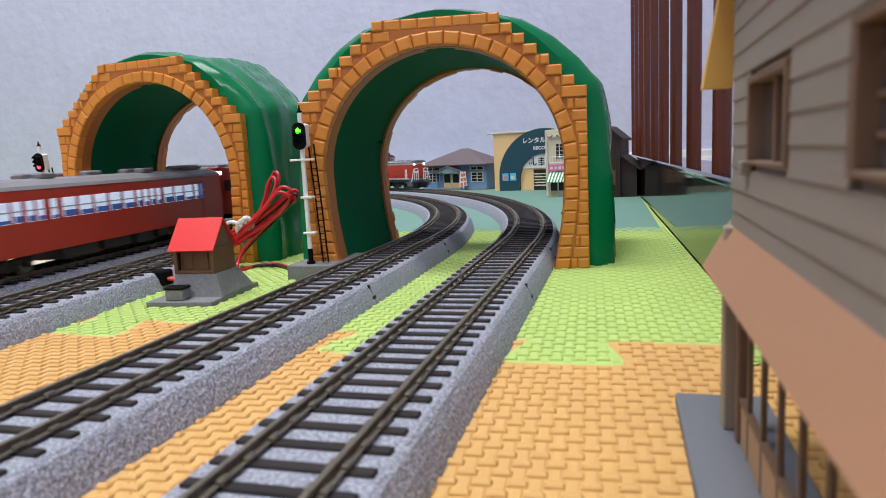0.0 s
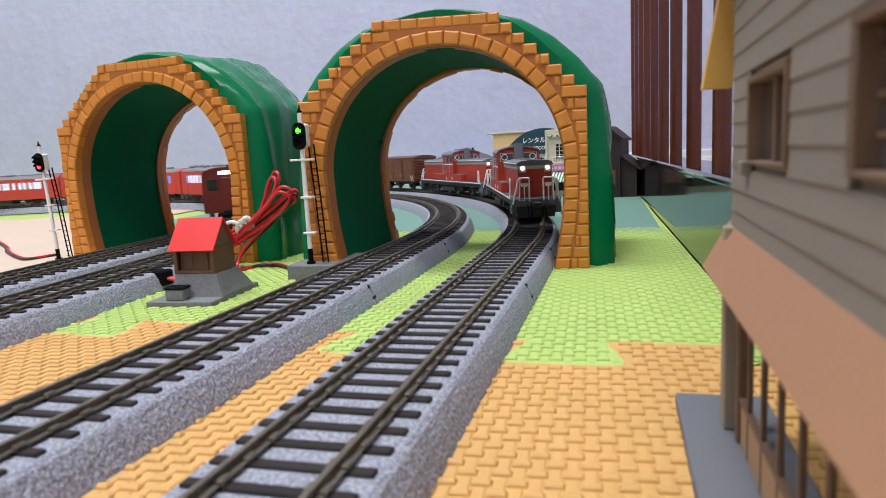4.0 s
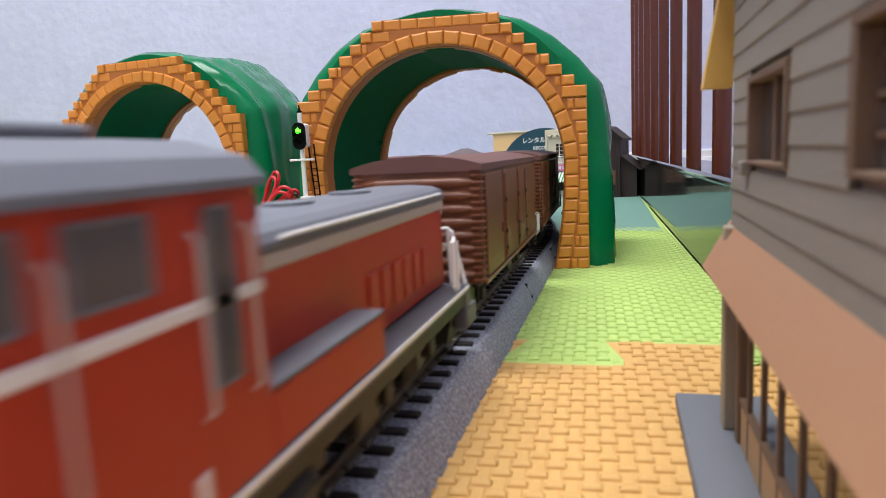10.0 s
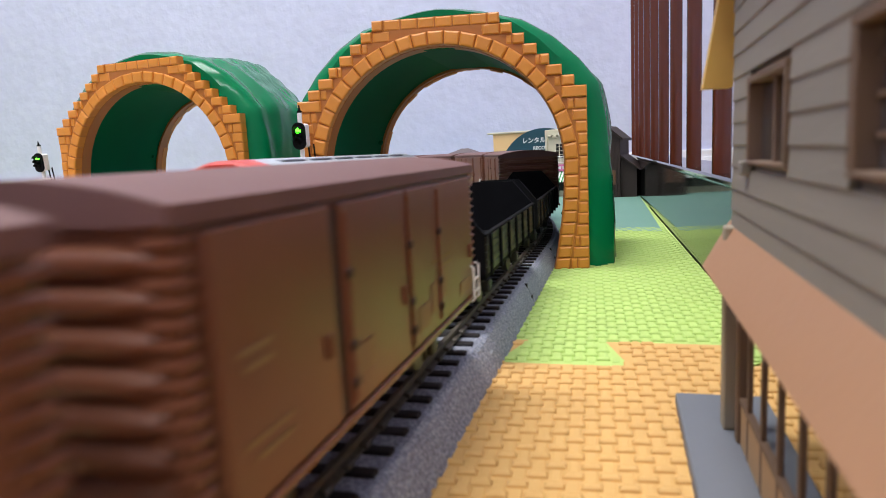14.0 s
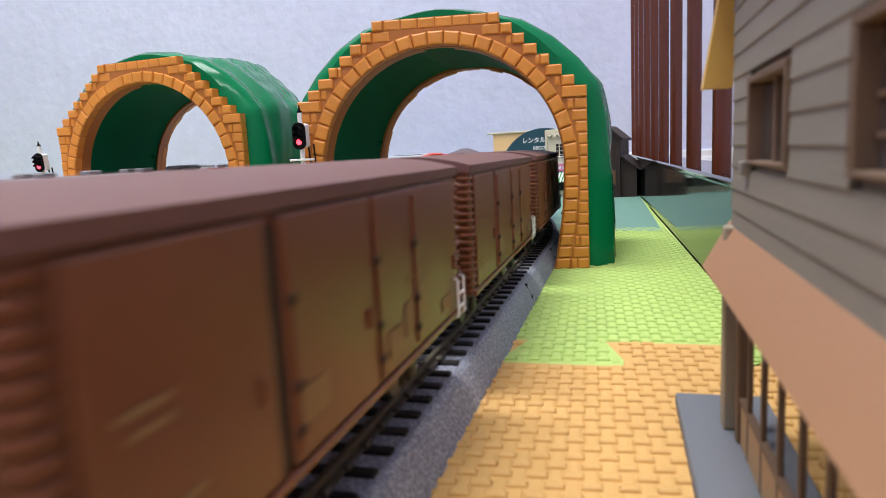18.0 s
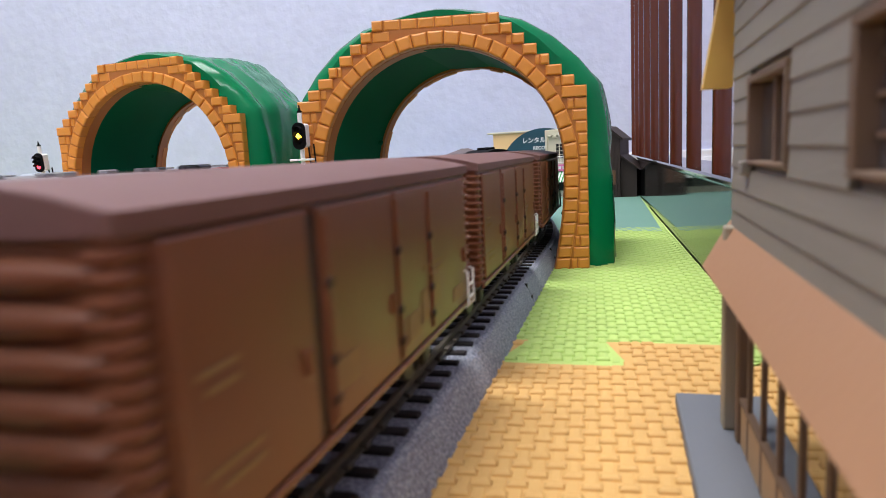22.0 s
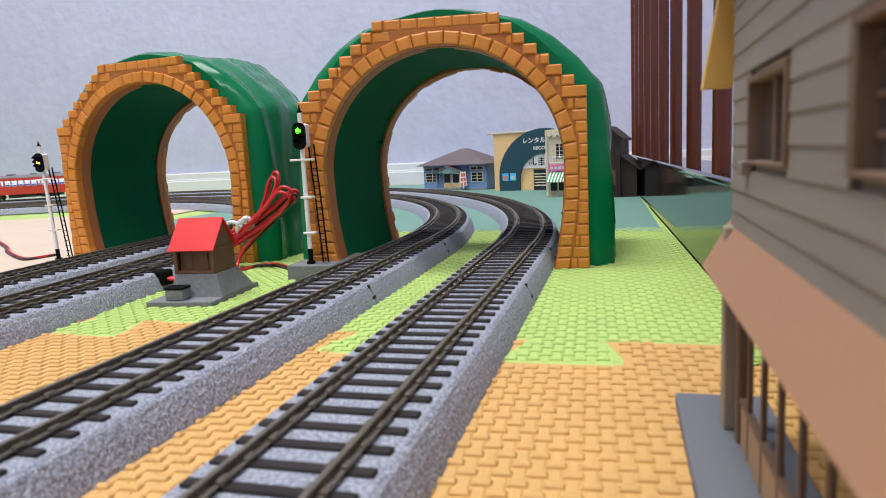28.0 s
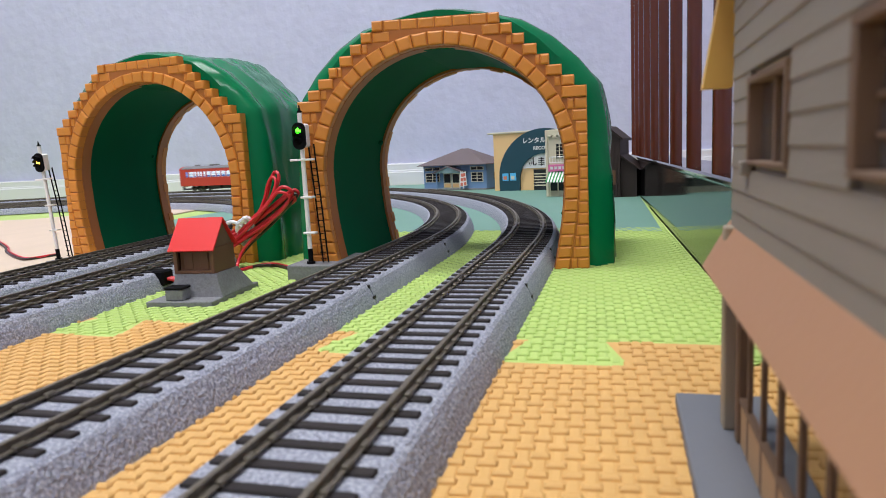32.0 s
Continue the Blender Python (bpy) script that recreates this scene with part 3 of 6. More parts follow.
def couplers(parent, half):
    for s in (-1, 1):
        bm = B()
        box(bm, -1.6, 1.6, s * (half - 2) - 4, s * (half - 2) + 4, 8.6, 11.2, 0.4)
        box(bm, -2.6, 2.2, s * (half + 1.6) - 1.6, s * (half + 1.6) + 1.6, 8.0, 11.8, 0.5)
        part("coupler", bm, "under_dark", parent)


def boxcar():
    t = thing("box_car", "brown model box car with ribbed ends and sliding doors", "freight car", "brown box cars")
    h = 53.6
    w = 17.0
    bm = B()
    box(bm, -w, w, -h, h, 12.0, 43.0, 0.5)
    part("body", bm, "box_brown", t)
    prof = [(-w - 0.9, 41.6), (-w - 0.9, 43.3)] + [(x, 43.3 + 2.5 * (1 - (abs(x) / (w + 0.9)) ** 2.2)) for x in np.linspace(-w - 0.3, w + 0.3, 15)] + [(w + 0.9, 43.3), (w + 0.9, 41.6)]
    bm = B()
    prism(bm, prof, -h - 0.8, h + 0.8, "y")
    part("roof", bm, "roof_brown", t, smooth=True)
    for s in (-1, 1):
        for i in range(8):
            z = 14.6 + i * 3.45
            bm = B()
            rows = []
            for x in np.linspace(-w + 0.6, w - 0.6, 15):
                e = min(1.0, (w - 0.6 - abs(x)) / 5.0)
                rows.append([bm.verts.new((x, s * (h - 0.3 + (1.7 * math.sin(a)) * (0.3 + 0.7 * e)), z + 1.5 * math.cos(a) * (0.25 + 0.75 * e))) for a in np.linspace(0, math.pi, 7)])
            for a, b in zip(rows, rows[1:]):
                for k in range(6):
                    bm.faces.new([a[k], a[k + 1], b[k + 1], b[k]])
            bm.faces.new(rows[0][::-1])
            bm.faces.new(rows[-1])
            bmesh.ops.recalc_face_normals(bm, faces=bm.faces)
            part("end_rib", bm, "box_brown", t, smooth=True)
        for e in (-1, 1):
            bm = B()
            rows = []
            for z in np.arange(12.8, 42.0, 0.282):
                g = 0.75 * max(0.0, math.sin((z - 12.8) * math.tau / 1.69)) ** 0.7
                ring = ((w - 2.6, h + 0.1), (w - 1.6, h + 0.3 + g), (w - 0.2, h + 0.25 + g), (w + 0.15 + g, h - 0.2), (w + 0.25 + g, h - 1.8), (w + 0.1, h - 3.2), (w - 1.0, h - 1.0))
                rows.append([bm.verts.new((e * x, s * y, z)) for x, y in ring])
            for p, q in zip(rows, rows[1:]):
                for k in range(7):
                    bm.faces.new([p[k], p[(k + 1) % 7], q[(k + 1) % 7], q[k]])
            bm.faces.new(rows[0])
            bm.faces.new(rows[-1])
            bmesh.ops.recalc_face_normals(bm, faces=bm.faces)
            part("corner_ribbing", bm, "box_brown", t, "small ribs wrapped round the corner", smooth=True)
        # three panels to a side: a deep joint, then a fine one
        for i, (f0, f1) in enumerate(((0.035, 0.266), (0.291, 0.53), (0.538, 0.965))):
            yb, ya = h - 2 * h * f0, h - 2 * h * f1
            bm = B()
            box(bm, s * (w + 0.45) - 0.45, s * (w + 0.45) + 0.45, ya, yb, 13.4, 40.8, 0.35)
            d = part("door", bm, "box_brown", t)
            bm = B()
            box(bm, s * (w + 1.15) - 0.35, s * (w + 1.15) + 0.35, ya + 2.4, ya + 3.2, 22.5, 25.5, 0.2)
            part("door_latch", bm, "box_brown", d)
        for f in (0.30, 0.535, 0.7):
            bm = B()
            yr = h - 2 * h * f
            wire(bm, [(s * (w + 1.1), yr, 14.6), (s * (w + 1.1), yr, 39.6)], 0.28, 6)
            rod = part("lock_rod", bm, "box_brown", t)
            for z in (16.5, 21.5, 31.0):
                part("rod_bracket", box_bm(s * (w + 1.2) - 0.4, s * (w + 1.2) + 0.4, yr - 0.7, yr + 0.7, z, z + 1.3, bev=0.2), "rust_dark", rod)
        for ya, yb, za, zb in ((41, 47, 28.5, 29.1), (41, 46, 26.8, 27.4), (38, 47, 19.5, 20.1), (38, 45, 17.8, 18.4), (-30, -17, 26.0, 26.6), (-30, -20, 24.4, 25.0)):
            part("marking_bar", box_bm(s * (w + 1.0) - 0.05, s * (w + 1.0) + 0.05, ya, yb, za, zb), "patch", t)
        part("eave_strip", box_bm(s * (w + 0.3) - 0.3, s * (w + 0.3) + 0.3, -h, h, 41.2, 42.2, bev=0.2), "roof_brown", t)
        part("door_joint", box_bm(s * (w + 0.15) - 0.1, s * (w + 0.15) + 0.1, h - 2 * h * 0.29, h - 2 * h * 0.267, 13.4, 40), "under_dark", t, "dark recessed joint")
        bm = B()
        box(bm, s * (w + 0.8) - 0.5, s * (w + 0.8) + 0.5, -h, h, 12.0, 13.2, 0.25)
        part("door_rail", bm, "box_brown", t)
        # pale panels: lettering placards, and reflections of the mat painted on
        for ya, yb, za, zb in ((14, 21, 17.5, 21.5), (-14, -7, 15.5, 20.0), (-19, -15, 17, 22.5), (-27, -22, 18.5, 24), (-46, -37, 15.6, 18.2)):
            part("placard_reflection_panel", box_bm(s * (w + 1.05) - 0.05, s * (w + 1.05) + 0.05, ya, yb, za, zb), "patch", t, "pale panel for lettering placards and painted mat reflections")
    for s, q in ((1, 1), (-1, -1)):
        bm = B()
        x = s * (w + 1.0)
        y = q * (h - 1.5)
        for o in (0.0, -5.0 * q):
            wire(bm, [(x, y + o, 12.0), (x + s * 0.8, y + o, 12.4), (x + s * 0.8, y + o, 20.0), (x, y + o, 20.4)], 0.32, 6)
        for z in (14.2, 17.0):
            wire(bm, [(x + s * 0.8, y, z), (x + s * 0.8, y - 5.0 * q, z)], 0.32, 6)
        part("step_ladder", bm, "white_paint", t, "white wire step ladder")
    bm = B()
    for s in (-1, 1):
        box(bm, s * 11 - 0.8, s * 11 + 0.8, -h + 1, h - 1, 9.6, 12.2, 0.2)
    box(bm, -14, 14, -6, 6, 7.2, 11.9, 0.6)
    cyl(bm, (-6, 12, 7.5), (-6, 24, 7.5), 2.4, 12)
    box(bm, 8, 14, -30, -20, 6.2, 11, 0.5)
    part("underframe", bm, "under_dark", t)
    for y in (-33.0, 33.0):
        bm = B()
        for s in (-1, 1):
            cyl(bm, (s * 6.9, y, 5.4), (s * 9.3, y, 5.4), 5.4, 20)
        cyl(bm, (-8, y, 5.4), (8, y, 5.4), 1.2, 8)
        part("wheelset", bm, "steel", t)
        for s in (-1, 1):
            bm = B()
            box(bm, s * 11.5 - 1.4, s * 11.5 + 1.4, y - 2.2, y + 2.2, 3.6, 7.6, 0.5)
            for k in range(3):
                box(bm, s * 11.5 - 0.8, s * 11.5 + 0.8, y - 9 + k * 2, y + 9 - k * 2, 9.2 - k * 0.8, 9.9 - k * 0.8, 0.1)
            box(bm, s * 11.5 - 0.4, s * 11.5 + 0.4, y - 4.2, y - 3.2, 3.4, 10, 0.1)
            box(bm, s * 11.5 - 0.4, s * 11.5 + 0.4, y + 3.2, y + 4.2, 3.4, 10, 0.1)
            part("axle_box", bm, "under_dark", t)
    couplers(t, 55.6)
    return t



def locomotive():
    t = thing("diesel_locomotive", "orange-red and grey model diesel locomotive with white stripe and lit headlights", "locomotive", "centre-cab diesel locomotives")
    bm = B()
    box(bm, -16.4, 16.4, -104, 104, 13.2, 15.4, 0.3)
    part("running_board", bm, "end_grey", t)
    for s in (-1, 1):
        bm = B()
        box(bm, s * 16.5 - 0.2, s * 16.5 + 0.2, -103, 103, 14.2, 15.1, 0.1)
        part("white_stripe", bm, "white_paint", t, "white stripe along the frame")
    bm = B()
    box(bm, -15.8, 15.8, -101, 101, 10.2, 13.2, 0.3)
    box(bm, -12, 12, -34, 34, 3.4, 10.2, 1.2)
    for s in (-1, 1):
        for y in (-46, 38):
            box(bm, s * 12 - 3, s * 12 + 3, y, y + 8, 5.5, 10.4, 0.6)
        cyl(bm, (s * 13, -24, 6.4), (s * 13, 20, 6.4), 2.6, 14)
    part("underframe", bm, "under_dark", t, "dark underframe with tanks")
    for q in (-1, 1):
        # hood, its white band, and its grey top
        bm = B()
        y0, y1 = sorted((q * (14.5 if q > 0 else 13.0), q * (104.4 if q > 0 else 102.0)))
        box(bm, -11.2, 11.2, y0, y1, 15.4, 34.4, 0.9)
        hood = part("hood", bm, "loco_red", t, "orange-red engine hood")
        bm = B()
        box(bm, -11.6, 11.6, y0 - (0.2 if q < 0 else 0), y1 + (0.2 if q > 0 else 0), 33.4, 35.8, 0.35)
        part("white_band", bm, "dull_white", hood)
        bm = B()
        prism(bm, [(-11.8, 35.8), (11.8, 35.8), (11.8, 36.8), (11.0, 38.0), (9.2, 38.8), (4, 39.3), (-4, 39.3), (-9.2, 38.8), (-11.0, 38.0), (-11.8, 36.8)], y0 - (0.6 if q < 0 else 0), y1 + (0.6 if q > 0 else 0), "y")
        part("hood_top", bm, "loco_grey", hood, "grey hood top")
        for s in (-1, 1):
            bm = B()
            pts = [(s * 11.4, q * 26, 37.0), (s * 12.3, q * 28, 37.3), (s * 12.3, q * 97, 37.3), (s * 11.4, q * 99, 37.0)]
            wire(bm, pts, 0.32, 6)
            part("hood_handrail", bm, "white_paint", hood)
            bm = B()
            box(bm, *sorted((s * 5.7, s * 10.5)), q * 104.5 - 0.5, q * 104.5 + 0.5, 31.4, 36.2, 0.5)
            housing = part("lamp_housing", bm, "dull_white", hood)
            bm = B()
            cyl(bm, (s * 8.15, q * 105.0, 34.2), (s * 8.15, q * 105.6, 34.2), 1.25, 18)
            part("headlight", bm, "headlight" if q > 0 else "glass_dark", housing, "glowing warm headlight" if q > 0 else "")
            # tool boxes beside the hood
            bm = B()
            a, b = sorted((q * (21.6 if q > 0 else 13.6), q * 47.0))
            box(bm, s * 13.9 - 2.5, s * 13.9 + 2.5, a, b, 15.4, 22.4, 0.3)
            tb = part("side_box", bm, "loco_red", t)
            bm = B()
            box(bm, s * 13.9 - 2.6, s * 13.9 + 2.6, a, b, 22.4, 23.1, 0.2)
            part("side_box_top", bm, "loco_grey", tb)
            # louvres
            for k in range(6):
                yy = q * (56 + k * 6.0)
                part("louvre", box_bm(s * 11.5 - 0.25, s * 11.5 + 0.25, yy - 2.2, yy + 2.2, 19.0, 27.0, bev=0.2), "loco_red", hood)
            # end rails
            bm = B()
            x = s * 4.6
            ye = q * 108.4
            wire(bm, [(x, ye, 13.0), (x, ye, 27.4), (x + s * 0.5, ye, 28.0), (x + s * 6.2, ye, 28.0), (x + s * 7.0, ye, 27.3), (x + s * 10.6, q * 107.8, 12.2), (x + s * 11.2, q * 106.0, 9.8)], 0.55, 8)
            wire(bm, [(x + s * 6.0, ye, 27.8), (x + s * 6.6, ye, 13.2)], 0.5, 8)
            wire(bm, [(x + s * 3.2, ye, 23.8), (x + s * 3.2, ye, 13.2)], 0.45, 8)
            box(bm, min(x + s * 1.0, x + s * 5.4), max(x + s * 1.0, x + s * 5.4), ye - 0.5, ye + 0.5, 22.4, 24.6, 0.4)
            wire(bm, [(x, ye, 24.0), (x + s * 6.2, ye, 24.0)], 0.4, 6)
            part("end_handrail", bm, "white_paint", t, "white wire handrail")
            bm = B()
            wire(bm, [(s * 15.6, q * 97, 15.2), (s * 15.6, q * 97, 26.4), (s * 15.6, q * 95, 27.4), (s * 15.6, q * 93.8, 26.6), (s * 15.6, q * 93.8, 16.6), (s * 15.6, q * 95, 15.3)], 0.5, 8)
            part("side_handrail", bm, "white_paint", t)
            # dangling brake hoses
            bm = B()
            for o in (3.4, 5.8):
                wire(bm, curve_points([(s * o, q * 107.0, 10.5), (s * o, q * 109.0, 8.0), (s * (o + 0.3), q * 108.8, 3.0), (s * (o + 0.2), q * 108.2, 1.2)], 4), 0.42, 6)
            part("brake_hose", bm, "black_paint", t)
        bm = B()
        a, b = sorted((q * 101.5, q * 107.2))
        box(bm, -16.2, 16.2, a, b, 9.4, 14.8, 0.5)
        for s in (-1, 1):
            box(bm, s * 14.6 - 1.8, s * 14.6 + 1.8, a - 4, b, 4.6, 9.6, 0.4)
            box(bm, s * 9.5 - 2.0, s * 9.5 + 2.0, q * 107.6 - 0.7, q * 107.6 + 0.7, 10.2, 13.6, 0.4)
        part("end_beam", bm, "end_grey", t, "grey end beam with steps")
        bm = B()
        a, b = sorted((q * 98, q * 106))
        prism(bm, [(-12, 2.0), (12, 2.0), (13.4, 9.3), (-13.4, 9.3)], a, b, "y")
        part("snow_plough", bm, "under_dark", t)
        bm = B()
        box(bm, -1.8, 1.8, q * 107.4 - 2.4, q * 107.4 + 2.4, 8.6, 12.0, 0.4)
        box(bm, -2.8, 2.4, q * 110.6 - 1.5, q * 110.6 + 1.5, 8.2, 12.4, 0.6)
        part("coupler", bm, "under_dark", t)
    # cab
    bm = B()
    wall = [(-16.3, 15.4), (16.3, 15.4), (16.3, 44.2), (14.6, 46.2), (8, 48.0), (0, 48.5), (-8, 48.0), (-14.6, 46.2), (-16.3, 44.2)]
    prism(bm, wall, -20.4, 14.6, "y")
    cab = part("cab", bm, "loco_red", t, "orange-red driver's cab")
    bm = B()
    top = [(-17.0, 44.0), (-16.9, 44.9), (-15.0, 47.0), (-8, 48.9), (0, 49.5), (8, 48.9), (15.0, 47.0), (16.9, 44.9), (17.0, 44.0), (15.0, 46.0), (8, 47.9), (0, 48.4), (-8, 47.9), (-15, 46.0)]
    prism(bm, top, -21.8, 16.0, "y")
    part("cab_roof", bm, "loco_grey", cab, "grey curved cab roof")
    bm = B()
    box(bm, -4, 4, -14, 2, 49.0, 50.6, 0.5)
    part("roof_vent", bm, "loco_grey", cab)
    bm = B()
    box(bm, -11, -9.5, 8, 12, 47.8, 51.6, 0.3)
    part("roof_horn", bm, "under_dark", cab)
    for q in (-1, 1):
        for s in (-1, 1):
            bm = B()
            yy = 14.8 if q > 0 else -20.6
            for a in ((3.8, 14.4, 37.9, 38.4), (3.8, 14.4, 43.8, 44.3), (3.8, 4.3, 37.9, 44.3), (13.9, 14.4, 37.9, 44.3)):
                xa, xb = sorted((s * a[0], s * a[1]))
                box(bm, xa, xb, yy - 0.45, yy + 0.45, a[2], a[3], 0.12)
            wf = part("cab_window", bm, "dull_white", cab, "white-framed cab window")
            xa, xb = sorted((s * 4.4, s * 13.8))
            part("pane", box_bm(xa, xb, yy - 0.15, yy + 0.2, 38.2, 44.0), "cab_glass", wf)
            bm = B()
            ring = [(s * 10.9 + 2.2 * math.cos(a), yy + q * 0.6, 41.1 + 2.2 * math.sin(a)) for a in np.linspace(0, math.tau, 19)]
            wire(bm, ring, 0.3, 6)
            part("clear_view_ring", bm, "white_paint", wf)
    for s in (-1, 1):
        for y0, y1, z0, z1 in ((-15.6, -11.4, 26.0, 42.6), (-4.6, 3.8, 36.4, 42.8), (7.0, 13.2, 36.4, 42.8)):
            bm = B()
            xx = s * 16.45
            for a in ((y0, y1, z0, z0 + 0.4), (y0, y1, z1 - 0.4, z1), (y0, y0 + 0.4, z0, z1), (y1 - 0.4, y1, z0, z1)):
                box(bm, xx - 0.3, xx + 0.25, a[0], a[1], a[2], a[3], 0.1)
            wf = part("side_window", bm, "loco_grey", cab)
            part("pane", box_bm(xx - 0.2, xx + 0.12, y0 + 0.3, y1 - 0.3, z0 + 0.3, z1 - 0.3), "cab_glass", wf)
        bm = B()
        box(bm, s * 16.4 - 0.25, s * 16.4 + 0.25, -20.2, 14.4, 33.3, 34.6, 0.1)
        part("white_stripe", bm, "white_paint", cab)
        for yy in (-17.4, -9.6, 5.4):
            bm = B()
            wire(bm, [(s * 16.4, yy, 24.0), (s * 17.3, yy, 24.6), (s * 17.3, yy, 40.0), (s * 16.4, yy, 40.6)], 0.22, 8)
            part("cab_handrail", bm, "dull_white", cab)
        for yy in (11, -8):
            bm = B()
            box(bm, s * 16.5 - 0.2, s * 16.5 + 0.2, yy - 0.6, yy + 0.6, 16.5, 19.5, 0.1)
            part("marking_bar", bm, "white_paint", cab)
    bm = B()
    cyl(bm, (0, 18.0, 38), (0, 18.0, 51.0), 3.5, 24)
    cyl(bm, (0, 18.0, 50.9), (0, 18.0, 51.4), 2.6, 24)
    part("exhaust_pipe", bm, "loco_grey", t, "grey exhaust stack", smooth=True)
    for o in t.children:
        if o.name.split(".")[0] in ("cab", "exhaust_pipe"):
            o.matrix_basis = at(0, 7.0)
    for y in (40, 62, 84, -50, -75):
        bm = B()
        cyl(bm, (0, y, 39.0), (0, y, 39.8), 4.2, 20)
        part("hood_fan", bm, "loco_grey", t)
    bm = B()
    cyl(bm, (-3, -32, 37.0), (-3, -32, 42.0), 2.0, 16)
    part("rear_funnel", bm, "under_dark", t)
    for y in (72.0, 0.0, -72.0):
        bogie(t, y, base=27.0, wheel=5.6)
    return t


def gondola():
    t = thing("gondola_wagon", "black open model wagon with olive planked sides and high ends", "freight wagon", "open wagons")
    h, w = 50.0, 16.2
    bm = B()
    box(bm, -w, w, -h, h, 11.6, 13.4, 0.3)
    part("floor_plate", bm, "black_paint", t)
    for s in (-1, 1):
        for i in range(5):
            z0 = 13.3 + i * 2.05
            bm = B()
            box(bm, s * w - 0.55, s * w + 0.55, -h + 0.8, h - 0.8, z0, z0 + 1.9, 0.2)
            part("side_plank", bm, "plank", t)
        bm = B()
        box(bm, s * (w - 0.8) - 0.35, s * (w - 0.8) + 0.35, -h + 0.8, h - 0.8, 13.2, 23.7, 0.1)
        part("inner_side", bm, "black_paint", t)
        for i in range(7):
            y = -h + 5 + i * (2 * h - 10) / 6
            bm = B()
            box(bm, s * (w + 0.85) - 0.4, s * (w + 0.85) + 0.4, y - 0.8, y + 0.8, 12.0, 23.8, 0.15)
            part("stanchion", bm, "black_paint", t)
        bm = B()
        box(bm, s * w - 0.8, s * w + 0.8, -h, h, 23.6, 24.3, 0.2)
        part("top_rail", bm, "black_paint", t)
        for y in (-25, 6, 24):
            part("marking_bar", box_bm(s * (w + 0.6) - 0.08, s * (w + 0.6) + 0.08, y, y + 6, 17.4, 20.6), "plank_mark", t)
        bm = B()
        prism(bm, [(-w, 11.8), (w, 11.8), (w, 24.2), (8.4, 33.6), (-8.4, 33.6), (-w, 24.2)], *sorted((s * h, s * (h - 1.3))), "y")
        part("end_panel", bm, "black_paint", t, "tall black sloped-shouldered end")
        for x in (-6, 6):
            bm = B()
            box(bm, x - 0.7, x + 0.7, *sorted((s * h, s * (h + 0.9))), 12, 33.2, 0.15)
            part("end_post", bm, "black_paint", t)
    bm = B()
    for s in (-1, 1):
        box(bm, s * 11 - 0.8, s * 11 + 0.8, -h + 1, h - 1, 9.2, 11.8, 0.2)
    box(bm, -8, 8, -10, 10, 6.6, 11.6, 0.5)
    part("underframe", bm, "under_dark", t)
    for y in (-27.0, 27.0):
        bm = B()
        for s in (-1, 1):
            cyl(bm, (s * 6.9, y, 5.4), (s * 9.3, y, 5.4), 5.4, 20)
        cyl(bm, (-8, y, 5.4), (8, y, 5.4), 1.2, 8)
        part("wheelset", bm, "steel", t)
        for s in (-1, 1):
            bm = B()
            box(bm, s * 11.5 - 1.4, s * 11.5 + 1.4, y - 2.2, y + 2.2, 3.6, 7.6, 0.5)
            box(bm, s * 11.5 - 0.8, s * 11.5 + 0.8, y - 9, y + 9, 8.2, 9.6, 0.2)
            box(bm, s * 11.5 - 0.4, s * 11.5 + 0.4, y - 4, y + 4, 3.0, 3.8, 0.1)
            part("axle_box", bm, "under_dark", t)
    couplers(t, 49.5)
    return t


